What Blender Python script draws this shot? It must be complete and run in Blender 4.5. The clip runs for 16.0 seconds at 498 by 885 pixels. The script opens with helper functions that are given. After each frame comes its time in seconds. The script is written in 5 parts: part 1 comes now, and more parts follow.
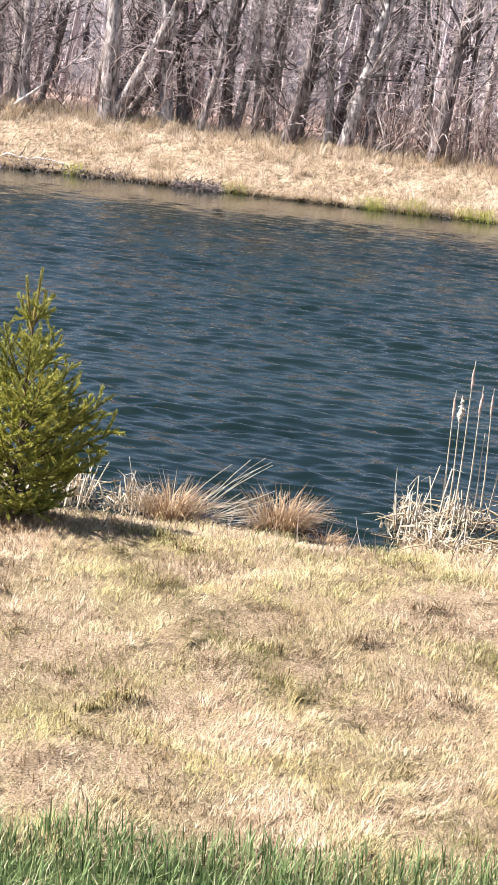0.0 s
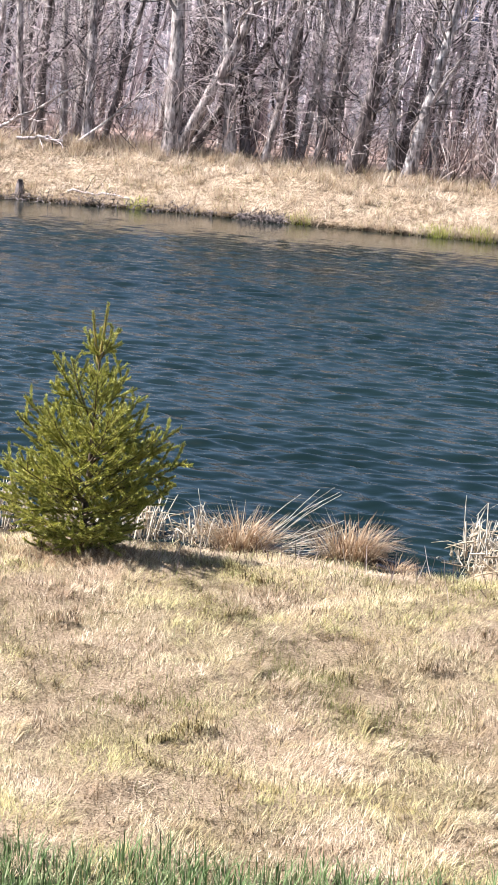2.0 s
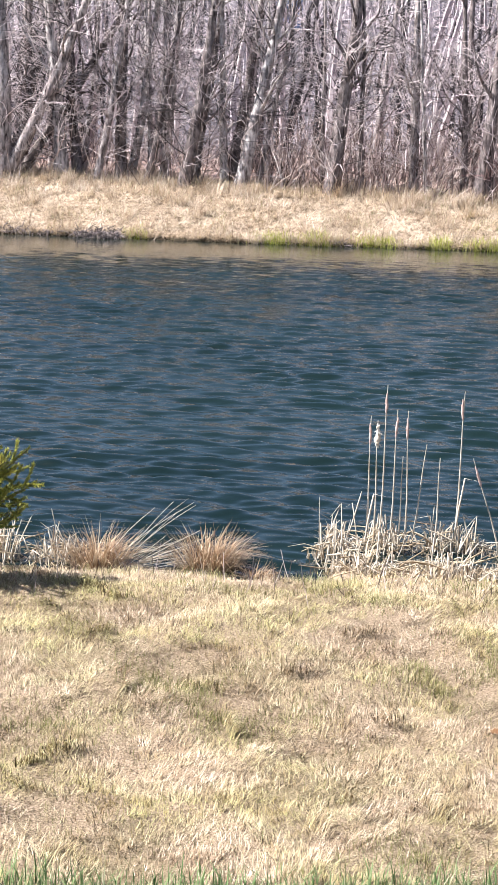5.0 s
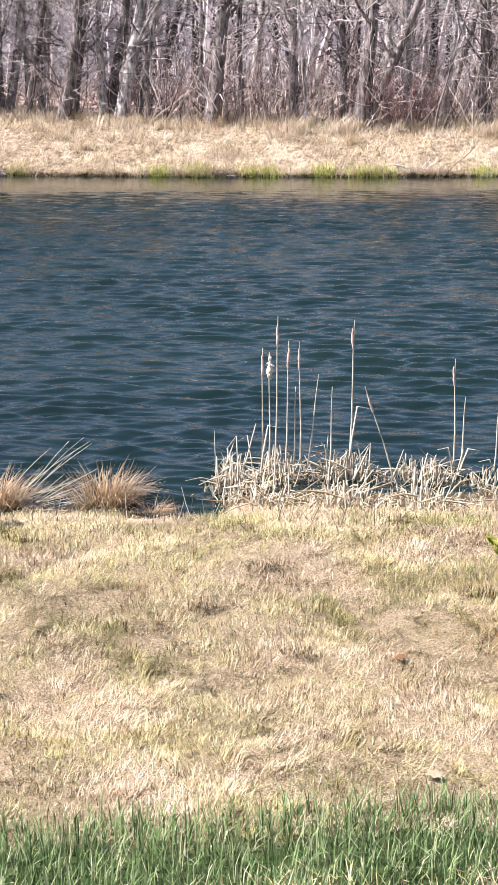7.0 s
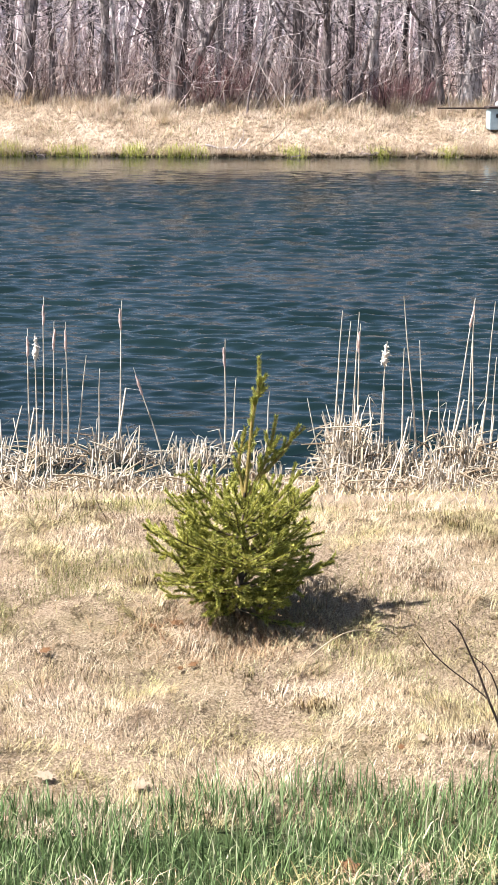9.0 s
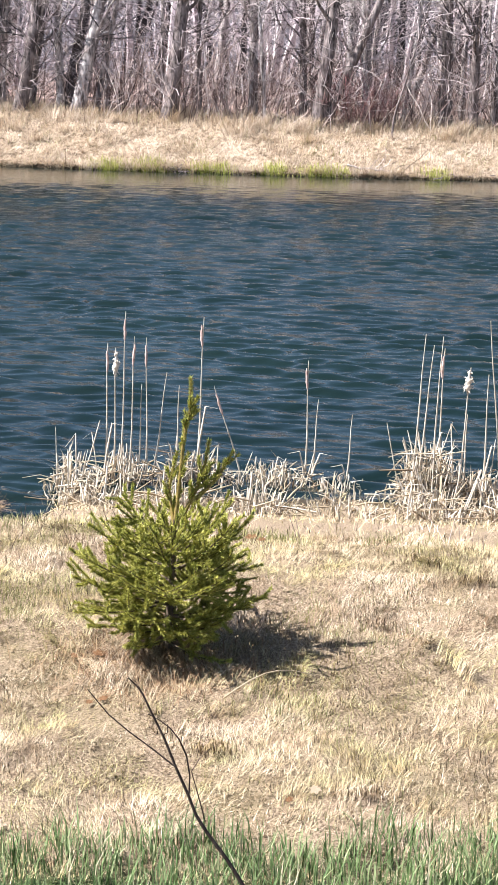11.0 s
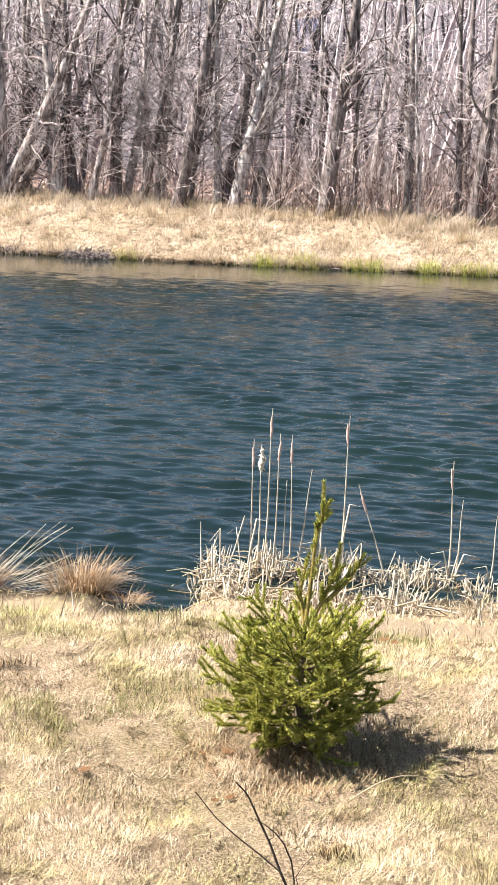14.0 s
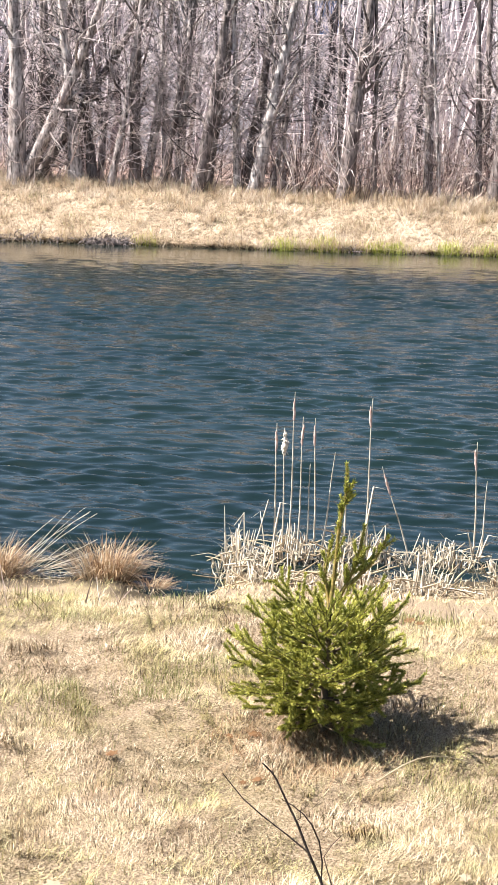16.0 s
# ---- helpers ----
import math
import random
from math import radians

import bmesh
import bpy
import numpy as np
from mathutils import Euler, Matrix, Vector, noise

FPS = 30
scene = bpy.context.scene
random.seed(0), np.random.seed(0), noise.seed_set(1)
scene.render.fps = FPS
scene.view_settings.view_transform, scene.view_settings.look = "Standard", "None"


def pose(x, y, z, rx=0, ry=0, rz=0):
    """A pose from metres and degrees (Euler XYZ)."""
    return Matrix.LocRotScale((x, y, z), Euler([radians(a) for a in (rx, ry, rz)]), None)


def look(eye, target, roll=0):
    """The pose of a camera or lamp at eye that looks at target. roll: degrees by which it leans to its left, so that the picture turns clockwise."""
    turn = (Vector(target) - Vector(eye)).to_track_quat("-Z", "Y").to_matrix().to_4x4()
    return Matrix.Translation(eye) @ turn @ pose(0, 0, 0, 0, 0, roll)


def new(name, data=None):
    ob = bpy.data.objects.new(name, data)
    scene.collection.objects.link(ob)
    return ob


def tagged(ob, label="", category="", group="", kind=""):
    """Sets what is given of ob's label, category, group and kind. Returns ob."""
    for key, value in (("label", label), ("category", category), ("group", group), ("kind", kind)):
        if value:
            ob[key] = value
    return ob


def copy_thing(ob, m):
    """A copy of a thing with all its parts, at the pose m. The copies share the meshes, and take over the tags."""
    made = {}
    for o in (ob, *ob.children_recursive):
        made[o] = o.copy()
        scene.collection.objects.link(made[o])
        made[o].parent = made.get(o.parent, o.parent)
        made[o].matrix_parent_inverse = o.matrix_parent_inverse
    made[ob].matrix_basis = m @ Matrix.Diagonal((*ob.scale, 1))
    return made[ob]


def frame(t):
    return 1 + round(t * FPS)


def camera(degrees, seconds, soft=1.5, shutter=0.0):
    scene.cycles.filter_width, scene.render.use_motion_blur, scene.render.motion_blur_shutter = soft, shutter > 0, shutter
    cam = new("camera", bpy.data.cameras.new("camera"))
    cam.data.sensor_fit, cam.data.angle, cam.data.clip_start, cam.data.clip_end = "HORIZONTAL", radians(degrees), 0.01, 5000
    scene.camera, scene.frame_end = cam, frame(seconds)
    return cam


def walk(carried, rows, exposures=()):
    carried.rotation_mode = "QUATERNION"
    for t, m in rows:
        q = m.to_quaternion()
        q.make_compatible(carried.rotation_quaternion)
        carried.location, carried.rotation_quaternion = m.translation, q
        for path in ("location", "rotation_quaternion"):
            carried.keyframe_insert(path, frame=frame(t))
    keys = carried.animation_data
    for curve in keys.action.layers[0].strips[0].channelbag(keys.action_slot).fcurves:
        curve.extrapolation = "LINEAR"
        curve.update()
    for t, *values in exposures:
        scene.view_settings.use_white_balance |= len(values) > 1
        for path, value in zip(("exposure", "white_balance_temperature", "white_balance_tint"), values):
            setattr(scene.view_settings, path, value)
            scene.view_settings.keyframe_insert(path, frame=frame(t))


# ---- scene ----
cam = camera(16, 16.0, soft=1.1)
PATH = [
    (0, look((-0.039, -0.364, 2.052), (-0.1252, 1.5856, 1.6154), 5.25)),
    (0.5, look((-0.037, -0.373, 2.056), (-0.1696, 1.5795, 1.644), 4.69)),
    (1, look((-0.035, -0.375, 2.055), (-0.1882, 1.5774, 1.6468), 4.32)),
    (1.5, look((-0.033, -0.378, 2.055), (-0.1966, 1.5724, 1.6455), 3.98)),
    (2, look((-0.032, -0.382, 2.056), (-0.1983, 1.5684, 1.6471), 3.79)),
    (2.5, look((-0.028, -0.378, 2.053), (-0.1916, 1.5735, 1.6479), 3.29)),
    (3, look((-0.023, -0.377, 2.051), (-0.1727, 1.5771, 1.6524), 2.68)),
    (3.5, look((-0.021, -0.386, 2.053), (-0.1446, 1.5731, 1.6688), 2.20)),
    (4, look((-0.014, -0.389, 2.051), (-0.1025, 1.5733, 1.6766), 1.44)),
    (4.5, look((-0.013, -0.386, 2.048), (-0.0565, 1.5777, 1.6707), 0.85)),
    (4.7, look((-0.016, -0.387, 2.048), (-0.0413, 1.5762, 1.6684), 0.96)),
    (6.8, look((-0.088, -0.488, 2.103), (0.0255, 1.4539, 1.6379), -0.47)),
    (7, look((-0.055, -0.476, 2.1), (0.0679, 1.466, 1.6364), -0.49)),
    (7.5, look((0.047, -0.44, 2.089), (0.2081, 1.4984, 1.6223), -0.49)),
    (8, look((0.178, -0.4, 2.076), (0.3932, 1.5314, 1.6042), -0.34)),
    (8.5, look((0.366, -0.347, 2.059), (0.6493, 1.5736, 1.5781), 0.03)),
    (9, look((0.592, -0.288, 2.043), (0.8988, 1.6285, 1.5592), 0.39)),
    (9.2, look((0.688, -0.258, 2.034), (1.0011, 1.6573, 1.5501), 0.58)),
    (11.3, look((1.372, -0.07, 1.998), (1.4895, 1.8727, 1.5358), 1.39)),
    (11.5, look((1.382, -0.074, 2.001), (1.5002, 1.8684, 1.54), 1.47)),
    (12, look((1.4, -0.088, 2.009), (1.5021, 1.8582, 1.5609), 1.36)),
    (12.5, look((1.399, -0.114, 2.02), (1.4726, 1.8393, 1.5981), 1.60)),
    (13, look((1.39, -0.133, 2.033), (1.4248, 1.8286, 1.6431), 1.79)),
    (13.5, look((1.385, -0.141, 2.042), (1.3787, 1.8251, 1.6725), 1.68)),
    (14, look((1.389, -0.146, 2.042), (1.3483, 1.8205, 1.678), 1.52)),
    (14.5, look((1.394, -0.142, 2.039), (1.331, 1.8232, 1.6704), 1.07)),
    (15, look((1.391, -0.142, 2.038), (1.3231, 1.8207, 1.661), 0.94)),
    (15.5, look((1.39, -0.144, 2.038), (1.3218, 1.8185, 1.6575), 0.76)),
    (16, look((1.39, -0.145, 2.037), (1.3238, 1.8167, 1.6555), 0.61)),
]
walk(cam, PATH, [(0.0, 1.98, 6670, 11.5), (1.5, 1.95, 6320, 11.5), (4.7, 1.96, 6270, 11.5), (7.5, 1.96, 6370, 11.5), (9.0, 1.98, 6370, 11.5), (12.0, 1.98, 6220, 10.5), (14.0, 2.11, 6770, 8.5), (16.0, 2.11, 6670, 8.5)])

# ---------------------------------------------------------------- light
SUN_EL, SUN_ROT = radians(55), radians(266)
world = bpy.data.worlds.new("sky")
scene.world = world
world.use_nodes = True
wn = world.node_tree
wn.nodes.clear()
sky = wn.nodes.new("ShaderNodeTexSky")
sky.sky_type, sky.sun_disc = "NISHITA", False
sky.sun_elevation, sky.sun_rotation = SUN_EL, SUN_ROT
sky.air_density, sky.dust_density = 1.0, 1.2
bg = wn.nodes.new("ShaderNodeBackground")
bg.inputs["Strength"].default_value = 0.05
wo = wn.nodes.new("ShaderNodeOutputWorld")
wn.links.new(sky.outputs[0], bg.inputs["Color"])
wn.links.new(bg.outputs[0], wo.inputs["Surface"])
sun = new("sun", bpy.data.lights.new("sun", "SUN"))
sun.data.energy, sun.data.angle, sun.data.color = 5.0, radians(0.55), (1.0, 0.962, 0.925)
TO_SUN = Vector((math.sin(SUN_ROT) * math.cos(SUN_EL), math.cos(SUN_ROT) * math.cos(SUN_EL), math.sin(SUN_EL)))
sun.matrix_world = look(TO_SUN * 60, (0, 0, 0))


# ---------------------------------------------------------------- node helpers
class Mat:
    """A node material with a few shorthands."""

    def __init__(self, name, rough=0.8, spec=0.3):
        self.m = bpy.data.materials.new(name)
        self.m.use_nodes = True
        self.t = self.m.node_tree
        self.b = self.t.nodes["Principled BSDF"]
        self.b.inputs["Roughness"].default_value = rough
        self.b.inputs["Specular IOR Level"].default_value = spec

    def node(self, kind, **values):
        n = self.t.nodes.new(kind)
        for key, value in values.items():
            n.inputs[key.replace("_", " ")].default_value = value
        return n

    def link(self, a, b):
        self.t.links.new(a, b)

    def position(self):
        return self.node("ShaderNodeNewGeometry").outputs["Position"]

    def local(self):
        return self.node("ShaderNodeTexCoord").outputs["Object"]

    def island(self):
        return self.node("ShaderNodeNewGeometry").outputs["Random Per Island"]

    def noise(self, vec, scale, detail=3.0, rough=0.55, stretch=None):
        n = self.node("ShaderNodeTexNoise", Scale=scale, Detail=detail, Roughness=rough)
        if stretch:
            mp = self.node("ShaderNodeMapping")
            mp.inputs["Scale"].default_value = stretch
            self.link(vec, mp.inputs["Vector"])
            vec = mp.outputs[0]
        self.link(vec, n.inputs["Vector"])
        return n.outputs["Fac"]

    def ramp(self, fac, stops):
        r = self.node("ShaderNodeValToRGB")
        el = r.color_ramp.elements
        while len(el) < len(stops):
            el.new(0.5)
        for e, (p, c) in zip(el, stops):
            e.position, e.color = p, (*c, 1)
        self.link(fac, r.inputs["Fac"])
        return r.outputs["Color"]

    def span(self, val, a, b, c=0.0, d=1.0):
        n = self.node("ShaderNodeMapRange")
        n.clamp = True
        for key, v in zip(("From Min", "From Max", "To Min", "To Max"), (a, b, c, d)):
            n.inputs[key].default_value = v
        self.link(val, n.inputs["Value"])
        return n.outputs["Result"]

    def mix(self, fac, a, b, how="MIX"):
        n = self.t.nodes.new("ShaderNodeMix")
        n.data_type, n.blend_type = "RGBA", how
        if isinstance(fac, float):
            n.inputs[0].default_value = fac
        else:
            self.link(fac, n.inputs[0])
        for slot, v in ((6, a), (7, b)):
            if isinstance(v, tuple):
                n.inputs[slot].default_value = (*v, 1)
            else:
                self.link(v, n.inputs[slot])
        return n.outputs[2]

    def math(self, how, a, b):
        n = self.t.nodes.new("ShaderNodeMath")
        n.operation = how
        for k, v in enumerate((a, b)):
            if isinstance(v, (int, float)):
                n.inputs[k].default_value = v
            else:
                self.link(v, n.inputs[k])
        return n.outputs[0]

    def color(self, c):
        if isinstance(c, tuple):
            self.b.inputs["Base Color"].default_value = (*c, 1)
        else:
            self.link(c, self.b.inputs["Base Color"])

    def bump(self, height, strength, dist):
        n = self.node("ShaderNodeBump", Strength=strength, Distance=dist)
        self.link(height, n.inputs["Height"])
        self.link(n.outputs[0], self.b.inputs["Normal"])


def blade_mat(name, stops, patch_scale, patch_dark, translucent=0.25, rough=0.7):
    """Grass: colour from blade to blade, broken by patches."""
    m = Mat(name, rough, 0.25)
    col = m.ramp(m.island(), stops)
    pat = m.noise(m.position(), patch_scale, 4.0)
    m.color(m.mix(m.span(pat, 0.35, 0.7), col, m.mix(1.0, col, patch_dark, "MULTIPLY")))
    if translucent:
        thru = m.node("ShaderNodeBsdfTranslucent")
        both = m.node("ShaderNodeMixShader", Fac=translucent)
        m.link(m.b.inputs["Base Color"].links[0].from_socket, thru.inputs["Color"])
        m.link(m.b.outputs[0], both.inputs[1])
        m.link(thru.outputs[0], both.inputs[2])
        m.link(both.outputs[0], m.t.nodes["Material Output"].inputs["Surface"])
    return m.m


def bark_mat(name, dark, light, scale=3.0, mottle=(0.60, 0.57, 0.57), relief=0.035):
    """Furrowed bark with darker and paler blotches."""
    m = Mat(name, 0.9, 0.2)
    pos = m.local()
    streak = m.noise(pos, scale * 4, 6.0, 0.7, (1.0, 1.0, 0.22))
    blot = m.noise(pos, scale, 3.0, 0.6)
    col = m.ramp(streak, [(0.36, dark), (0.47, tuple(0.45 * a + 0.55 * b for a, b in zip(dark, light))), (0.60, light)])
    m.color(m.mix(m.span(blot, 0.42, 0.58), col, m.mix(1.0, col, mottle, "MULTIPLY")))
    m.bump(streak, 1.0, relief / scale)
    return m.m


# ---------------------------------------------------------------- materials
M = Mat("ground_cover", 0.95, 0.15)
pos = M.position()
sep = M.node("ShaderNodeSeparateXYZ")
M.link(pos, sep.inputs[0])
fine = M.noise(pos, 130.0, 5.0, 0.7)
fib = M.noise(pos, 34.0, 5.0, 0.65, (1.0, 0.35, 1.0))
broad = M.noise(pos, 1.7, 4.0)
straw = M.ramp(fine, [(0.38, (0.095, 0.068, 0.043)), (0.50, (0.235, 0.173, 0.116)), (0.64, (0.39, 0.305, 0.216))])
straw = M.mix(M.span(broad, 0.5, 0.68, 0, 0.4), straw, (0.156, 0.138, 0.06))
green = M.ramp(fib, [(0.3, (0.015, 0.024, 0.0072)), (0.7, (0.054, 0.078, 0.024))])
mud = M.ramp(fine, [(0.3, (0.018, 0.0132, 0.0084)), (0.7, (0.06, 0.045, 0.027))])
litter = M.ramp(fine, [(0.38, (0.065, 0.0442, 0.039)), (0.52, (0.26, 0.176, 0.15)), (0.64, (0.598, 0.448, 0.39))])
edge = M.math("ADD", sep.outputs["Y"], M.math("MULTIPLY", M.math("SUBTRACT", broad, 0.5), 0.5))
col = M.mix(M.span(edge, 3.7, 4.0), green, straw)
col = M.mix(M.span(sep.outputs["Z"], -2.06, -2.13), col, mud)
mat = M.noise(pos, 8.0, 6.0, 0.8, (1.0, 0.6, 2.0))
col = M.mix(M.span(edge, 44.0, 45.0), col, M.ramp(mat, [(0.38, (0.06, 0.042, 0.027)), (0.5, (0.216, 0.162, 0.111)), (0.64, (0.42, 0.342, 0.264))]))
col = M.mix(M.span(sep.outputs["Z"], -2.06, -2.13), col, mud)
col = M.mix(M.span(edge, 56.5, 58.0), col, litter)
# Woods floor darkened: shade under the dense canopy put into its colour
shaded_hill = M.ramp(fine, [(0.38, (0.024, 0.021, 0.023)), (0.52, (0.085, 0.073, 0.08)), (0.66, (0.25, 0.215, 0.24))])
col = M.mix(M.span(edge, 66.0, 76.0), col, shaded_hill)
M.color(col)
M.bump(fine, 0.8, 0.02)
GROUND = M.m

M = Mat("pond_water", 0.085, 0.5)
pos = M.position()
w1 = M.noise(pos, 6.5, 2.0, 0.5, (0.38, 1.0, 1.0))
w2 = M.noise(pos, 19.0, 3.0, 0.6, (0.5, 1.0, 1.0))
w3 = M.noise(pos, 0.3, 2.0, 0.5, (0.5, 1.0, 1.0))
h = M.math("ADD", M.math("MULTIPLY", w1, 1.0), w2)
M.color(M.mix(M.span(w3, 0.3, 0.7), (0.0020, 0.0062, 0.0055), (0.0036, 0.0092, 0.0080)))
M.b.inputs["IOR"].default_value = 1.33
M.bump(h, 1.0, 0.0022)
WATER = M.m

M = Mat("dry_lawn_grass", 0.7, 0.25)
pos = M.position()
col = M.ramp(M.island(), [(0.0, (0.035, 0.024, 0.014)), (0.2, (0.10, 0.07, 0.045)), (0.34, (0.36, 0.27, 0.175)), (0.6, (0.48, 0.373, 0.257)), (0.95, (0.55, 0.462, 0.355)), (1.0, (0.17, 0.175, 0.07))])
col = M.mix(M.span(M.noise(pos, 2.1, 4.0, 0.6), 0.42, 0.62), col, M.mix(1.0, col, (0.76, 0.84, 0.54), "MULTIPLY"))
col = M.mix(M.span(M.noise(pos, 5.5, 4.0, 0.6), 0.48, 0.66), col, M.mix(1.0, col, (0.74, 0.66, 0.60), "MULTIPLY"))
col = M.mix(M.span(M.noise(pos, 21.0, 3.0, 0.6), 0.52, 0.62), col, M.mix(1.0, col, (0.54, 0.48, 0.42), "MULTIPLY"))
col = M.mix(M.span(M.noise(pos, 3.4, 3.0, 0.6), 0.52, 0.66), col, M.mix(1.0, col, (1.10, 1.09, 1.12), "MULTIPLY"))
M.color(col)
STRAW = M.m
GREEN = blade_mat("green_lawn_grass", [(0.0, (0.0403, 0.0672, 0.0202)), (0.35, (0.101, 0.158, 0.0538)), (0.72, (0.188, 0.249, 0.108)), (0.92, (0.302, 0.316, 0.168)), (1.0, (0.47, 0.403, 0.296))], 5.0, (0.7, 0.75, 0.7))
BANK = blade_mat("tall_dry_bank_grass", [(0.0, (0.17, 0.12, 0.088)), (0.15, (0.36, 0.28, 0.215)), (0.42, (0.51, 0.415, 0.33)), (0.85, (0.6, 0.52, 0.44)), (1.0, (0.33, 0.31, 0.165))], 0.9, (0.86, 0.80, 0.68))
MOSS = blade_mat("waterside_green_grass", [(0.0, (0.075, 0.08, 0.022)), (0.5, (0.20, 0.20, 0.065)), (1.0, (0.36, 0.32, 0.17))], 3.0, (0.7, 0.75, 0.6))
TUFT = blade_mat("bright_waterside_grass", [(0.0, (0.10, 0.12, 0.014)), (0.4, (0.34, 0.36, 0.055)), (1.0, (0.52, 0.50, 0.18))], 3.0, (0.75, 0.82, 0.6))
TUSSOCK = blade_mat("rusty_tussock_grass", [(0.0, (0.132, 0.072, 0.042)), (0.4, (0.288, 0.186, 0.108)), (0.75, (0.396, 0.3, 0.192)), (1.0, (0.456, 0.396, 0.3))], 6.0, (0.75, 0.65, 0.55))
REED = blade_mat("bleached_dead_reed", [(0.0, (0.144, 0.096, 0.06)), (0.2, (0.3, 0.234, 0.162)), (0.5, (0.42, 0.345, 0.24)), (0.85, (0.50, 0.435, 0.335)), (1.0, (0.54, 0.50, 0.42))], 7.0, (0.72, 0.66, 0.58))
NEEDLE = blade_mat("spruce_needle", [(0.0, (0.17, 0.17, 0.028)), (0.5, (0.385, 0.365, 0.072)), (1.0, (0.62, 0.57, 0.19))], 26.0, (0.50, 0.58, 0.42), translucent=0.2, rough=0.5)
BARK = bark_mat("grey_bark", (0.022, 0.018, 0.017), (0.52, 0.455, 0.437))
# dark tone also holds the shade on trunks, put into the bark colour
BARK_DARK_SHADED = bark_mat("dark_shaded_bark", (0.014, 0.012, 0.012), (0.27, 0.225, 0.215))
BARK_PALE = bark_mat("pale_bark", (0.07, 0.06, 0.058), (0.62, 0.56, 0.54))
TWIGS = blade_mat("bare_grey_twigs", [(0.0, (0.012, 0.010, 0.010)), (0.29, (0.045, 0.037, 0.036)), (0.37, (0.47, 0.40, 0.39)), (1.0, (0.74, 0.655, 0.64))], 0.8, (0.70, 0.66, 0.69), translucent=0)
# the near-black share puts the shaded gaps between far trees into the colour
FARTWIGS = blade_mat("pale_far_twigs", [(0.0, (0.014, 0.012, 0.013)), (0.32, (0.05, 0.042, 0.045)), (0.44, (0.44, 0.37, 0.375)), (1.0, (0.70, 0.62, 0.625))], 0.4, (0.70, 0.66, 0.70), translucent=0)
BRUSH = blade_mat("reddish_brush_stems", [(0.0, (0.0405, 0.0259, 0.0227)), (0.4, (0.162, 0.113, 0.101)), (0.7, (0.502, 0.405, 0.373)), (1.0, (0.729, 0.656, 0.608))], 0.6, (0.7, 0.62, 0.6), translucent=0)
REDBRUSH = blade_mat("red_twig_shrub", [(0.0, (0.096, 0.042, 0.042)), (0.6, (0.312, 0.15, 0.15)), (1.0, (0.48, 0.348, 0.342))], 2.0, (0.7, 0.6, 0.6), translucent=0)
WOOD = bark_mat("spruce_stem_bark", (0.03, 0.021, 0.014), (0.17, 0.13, 0.09), 20.0)
GOLDBARK = bark_mat("young_spruce_shoot_bark", (0.10, 0.07, 0.02), (0.32, 0.24, 0.08), 30.0)
TWIGBARK = bark_mat("dark_sapling_bark", (0.03, 0.018, 0.0144), (0.12, 0.081, 0.066), 30.0)
HEAD = bark_mat("faded_cattail_head", (0.30, 0.19, 0.16), (0.52, 0.42, 0.385), 30.0, (0.8, 0.74, 0.7))
STALK = bark_mat("bleached_cattail_stalk", (0.35, 0.29, 0.22), (0.54, 0.50, 0.43), 12.0, (0.85, 0.8, 0.74))
FLUFF = bark_mat("white_seed_fluff", (0.42, 0.384, 0.33), (0.552, 0.528, 0.48), 40.0, (0.85, 0.8, 0.74))


# ---------------------------------------------------------------- mesh helpers
def mesh_of(name, verts, faces, material, smooth=False):
    """A mesh from arrays; faces are a list of index arrays of equal width."""
    me = bpy.data.meshes.new(name)
    verts = np.asarray(verts, dtype=np.float32).reshape(-1, 3)
    loops = np.concatenate([f.ravel() for f in faces]).astype(np.int32)
    sizes = np.concatenate([np.full(len(f), f.shape[1]) for f in faces]).astype(np.int32)
    starts = np.concatenate([[0], np.cumsum(sizes)[:-1]]).astype(np.int32)
    me.vertices.add(len(verts))
    me.vertices.foreach_set("co", verts.ravel())
    me.loops.add(len(loops))
    me.loops.foreach_set("vertex_index", loops)
    me.polygons.add(len(sizes))
    me.polygons.foreach_set("loop_start", starts)
    me.polygons.foreach_set("loop_total", sizes)
    me.polygons.foreach_set("use_smooth", np.full(len(sizes), smooth))
    me.update(calc_edges=True)
    me.validate()
    if material:
        me.materials.append(material)
    return me


def tubes(lines, radii, sides=5, cap=False):
    """Tapered round limbs. lines: (n, k, 3); radii: (n, k)."""
    lines, radii = np.asarray(lines, float), np.asarray(radii, float)
    n, k, _ = lines.shape
    d = lines[:, -1] - lines[:, 0]
    d /= np.linalg.norm(d, axis=1, keepdims=True) + 1e-9
    ref = np.where(np.abs(d[:, 2:3]) > 0.9, [[1.0, 0.0, 0.0]], [[0.0, 0.0, 1.0]])
    u = np.cross(d, ref)
    u /= np.linalg.norm(u, axis=1, keepdims=True) + 1e-9
    v = np.cross(d, u)
    a = np.arange(sides) * 2 * np.pi / sides
    ring = np.cos(a)[None, :, None] * u[:, None] + np.sin(a)[None, :, None] * v[:, None]
    verts = lines[:, :, None] + radii[:, :, None, None] * ring[:, None]
    idx = np.arange(n * k * sides).reshape(n, k, sides)
    nxt = np.roll(idx, -1, axis=2)
    quads = np.stack([idx[:, :-1], nxt[:, :-1], nxt[:, 1:], idx[:, 1:]], -1).reshape(-1, 4)
    faces = [quads]
    if cap:
        faces.append(idx[:, -1][:, ::-1].reshape(-1, sides) if sides > 2 else idx[:, -1])
    return verts.reshape(-1, 3), faces


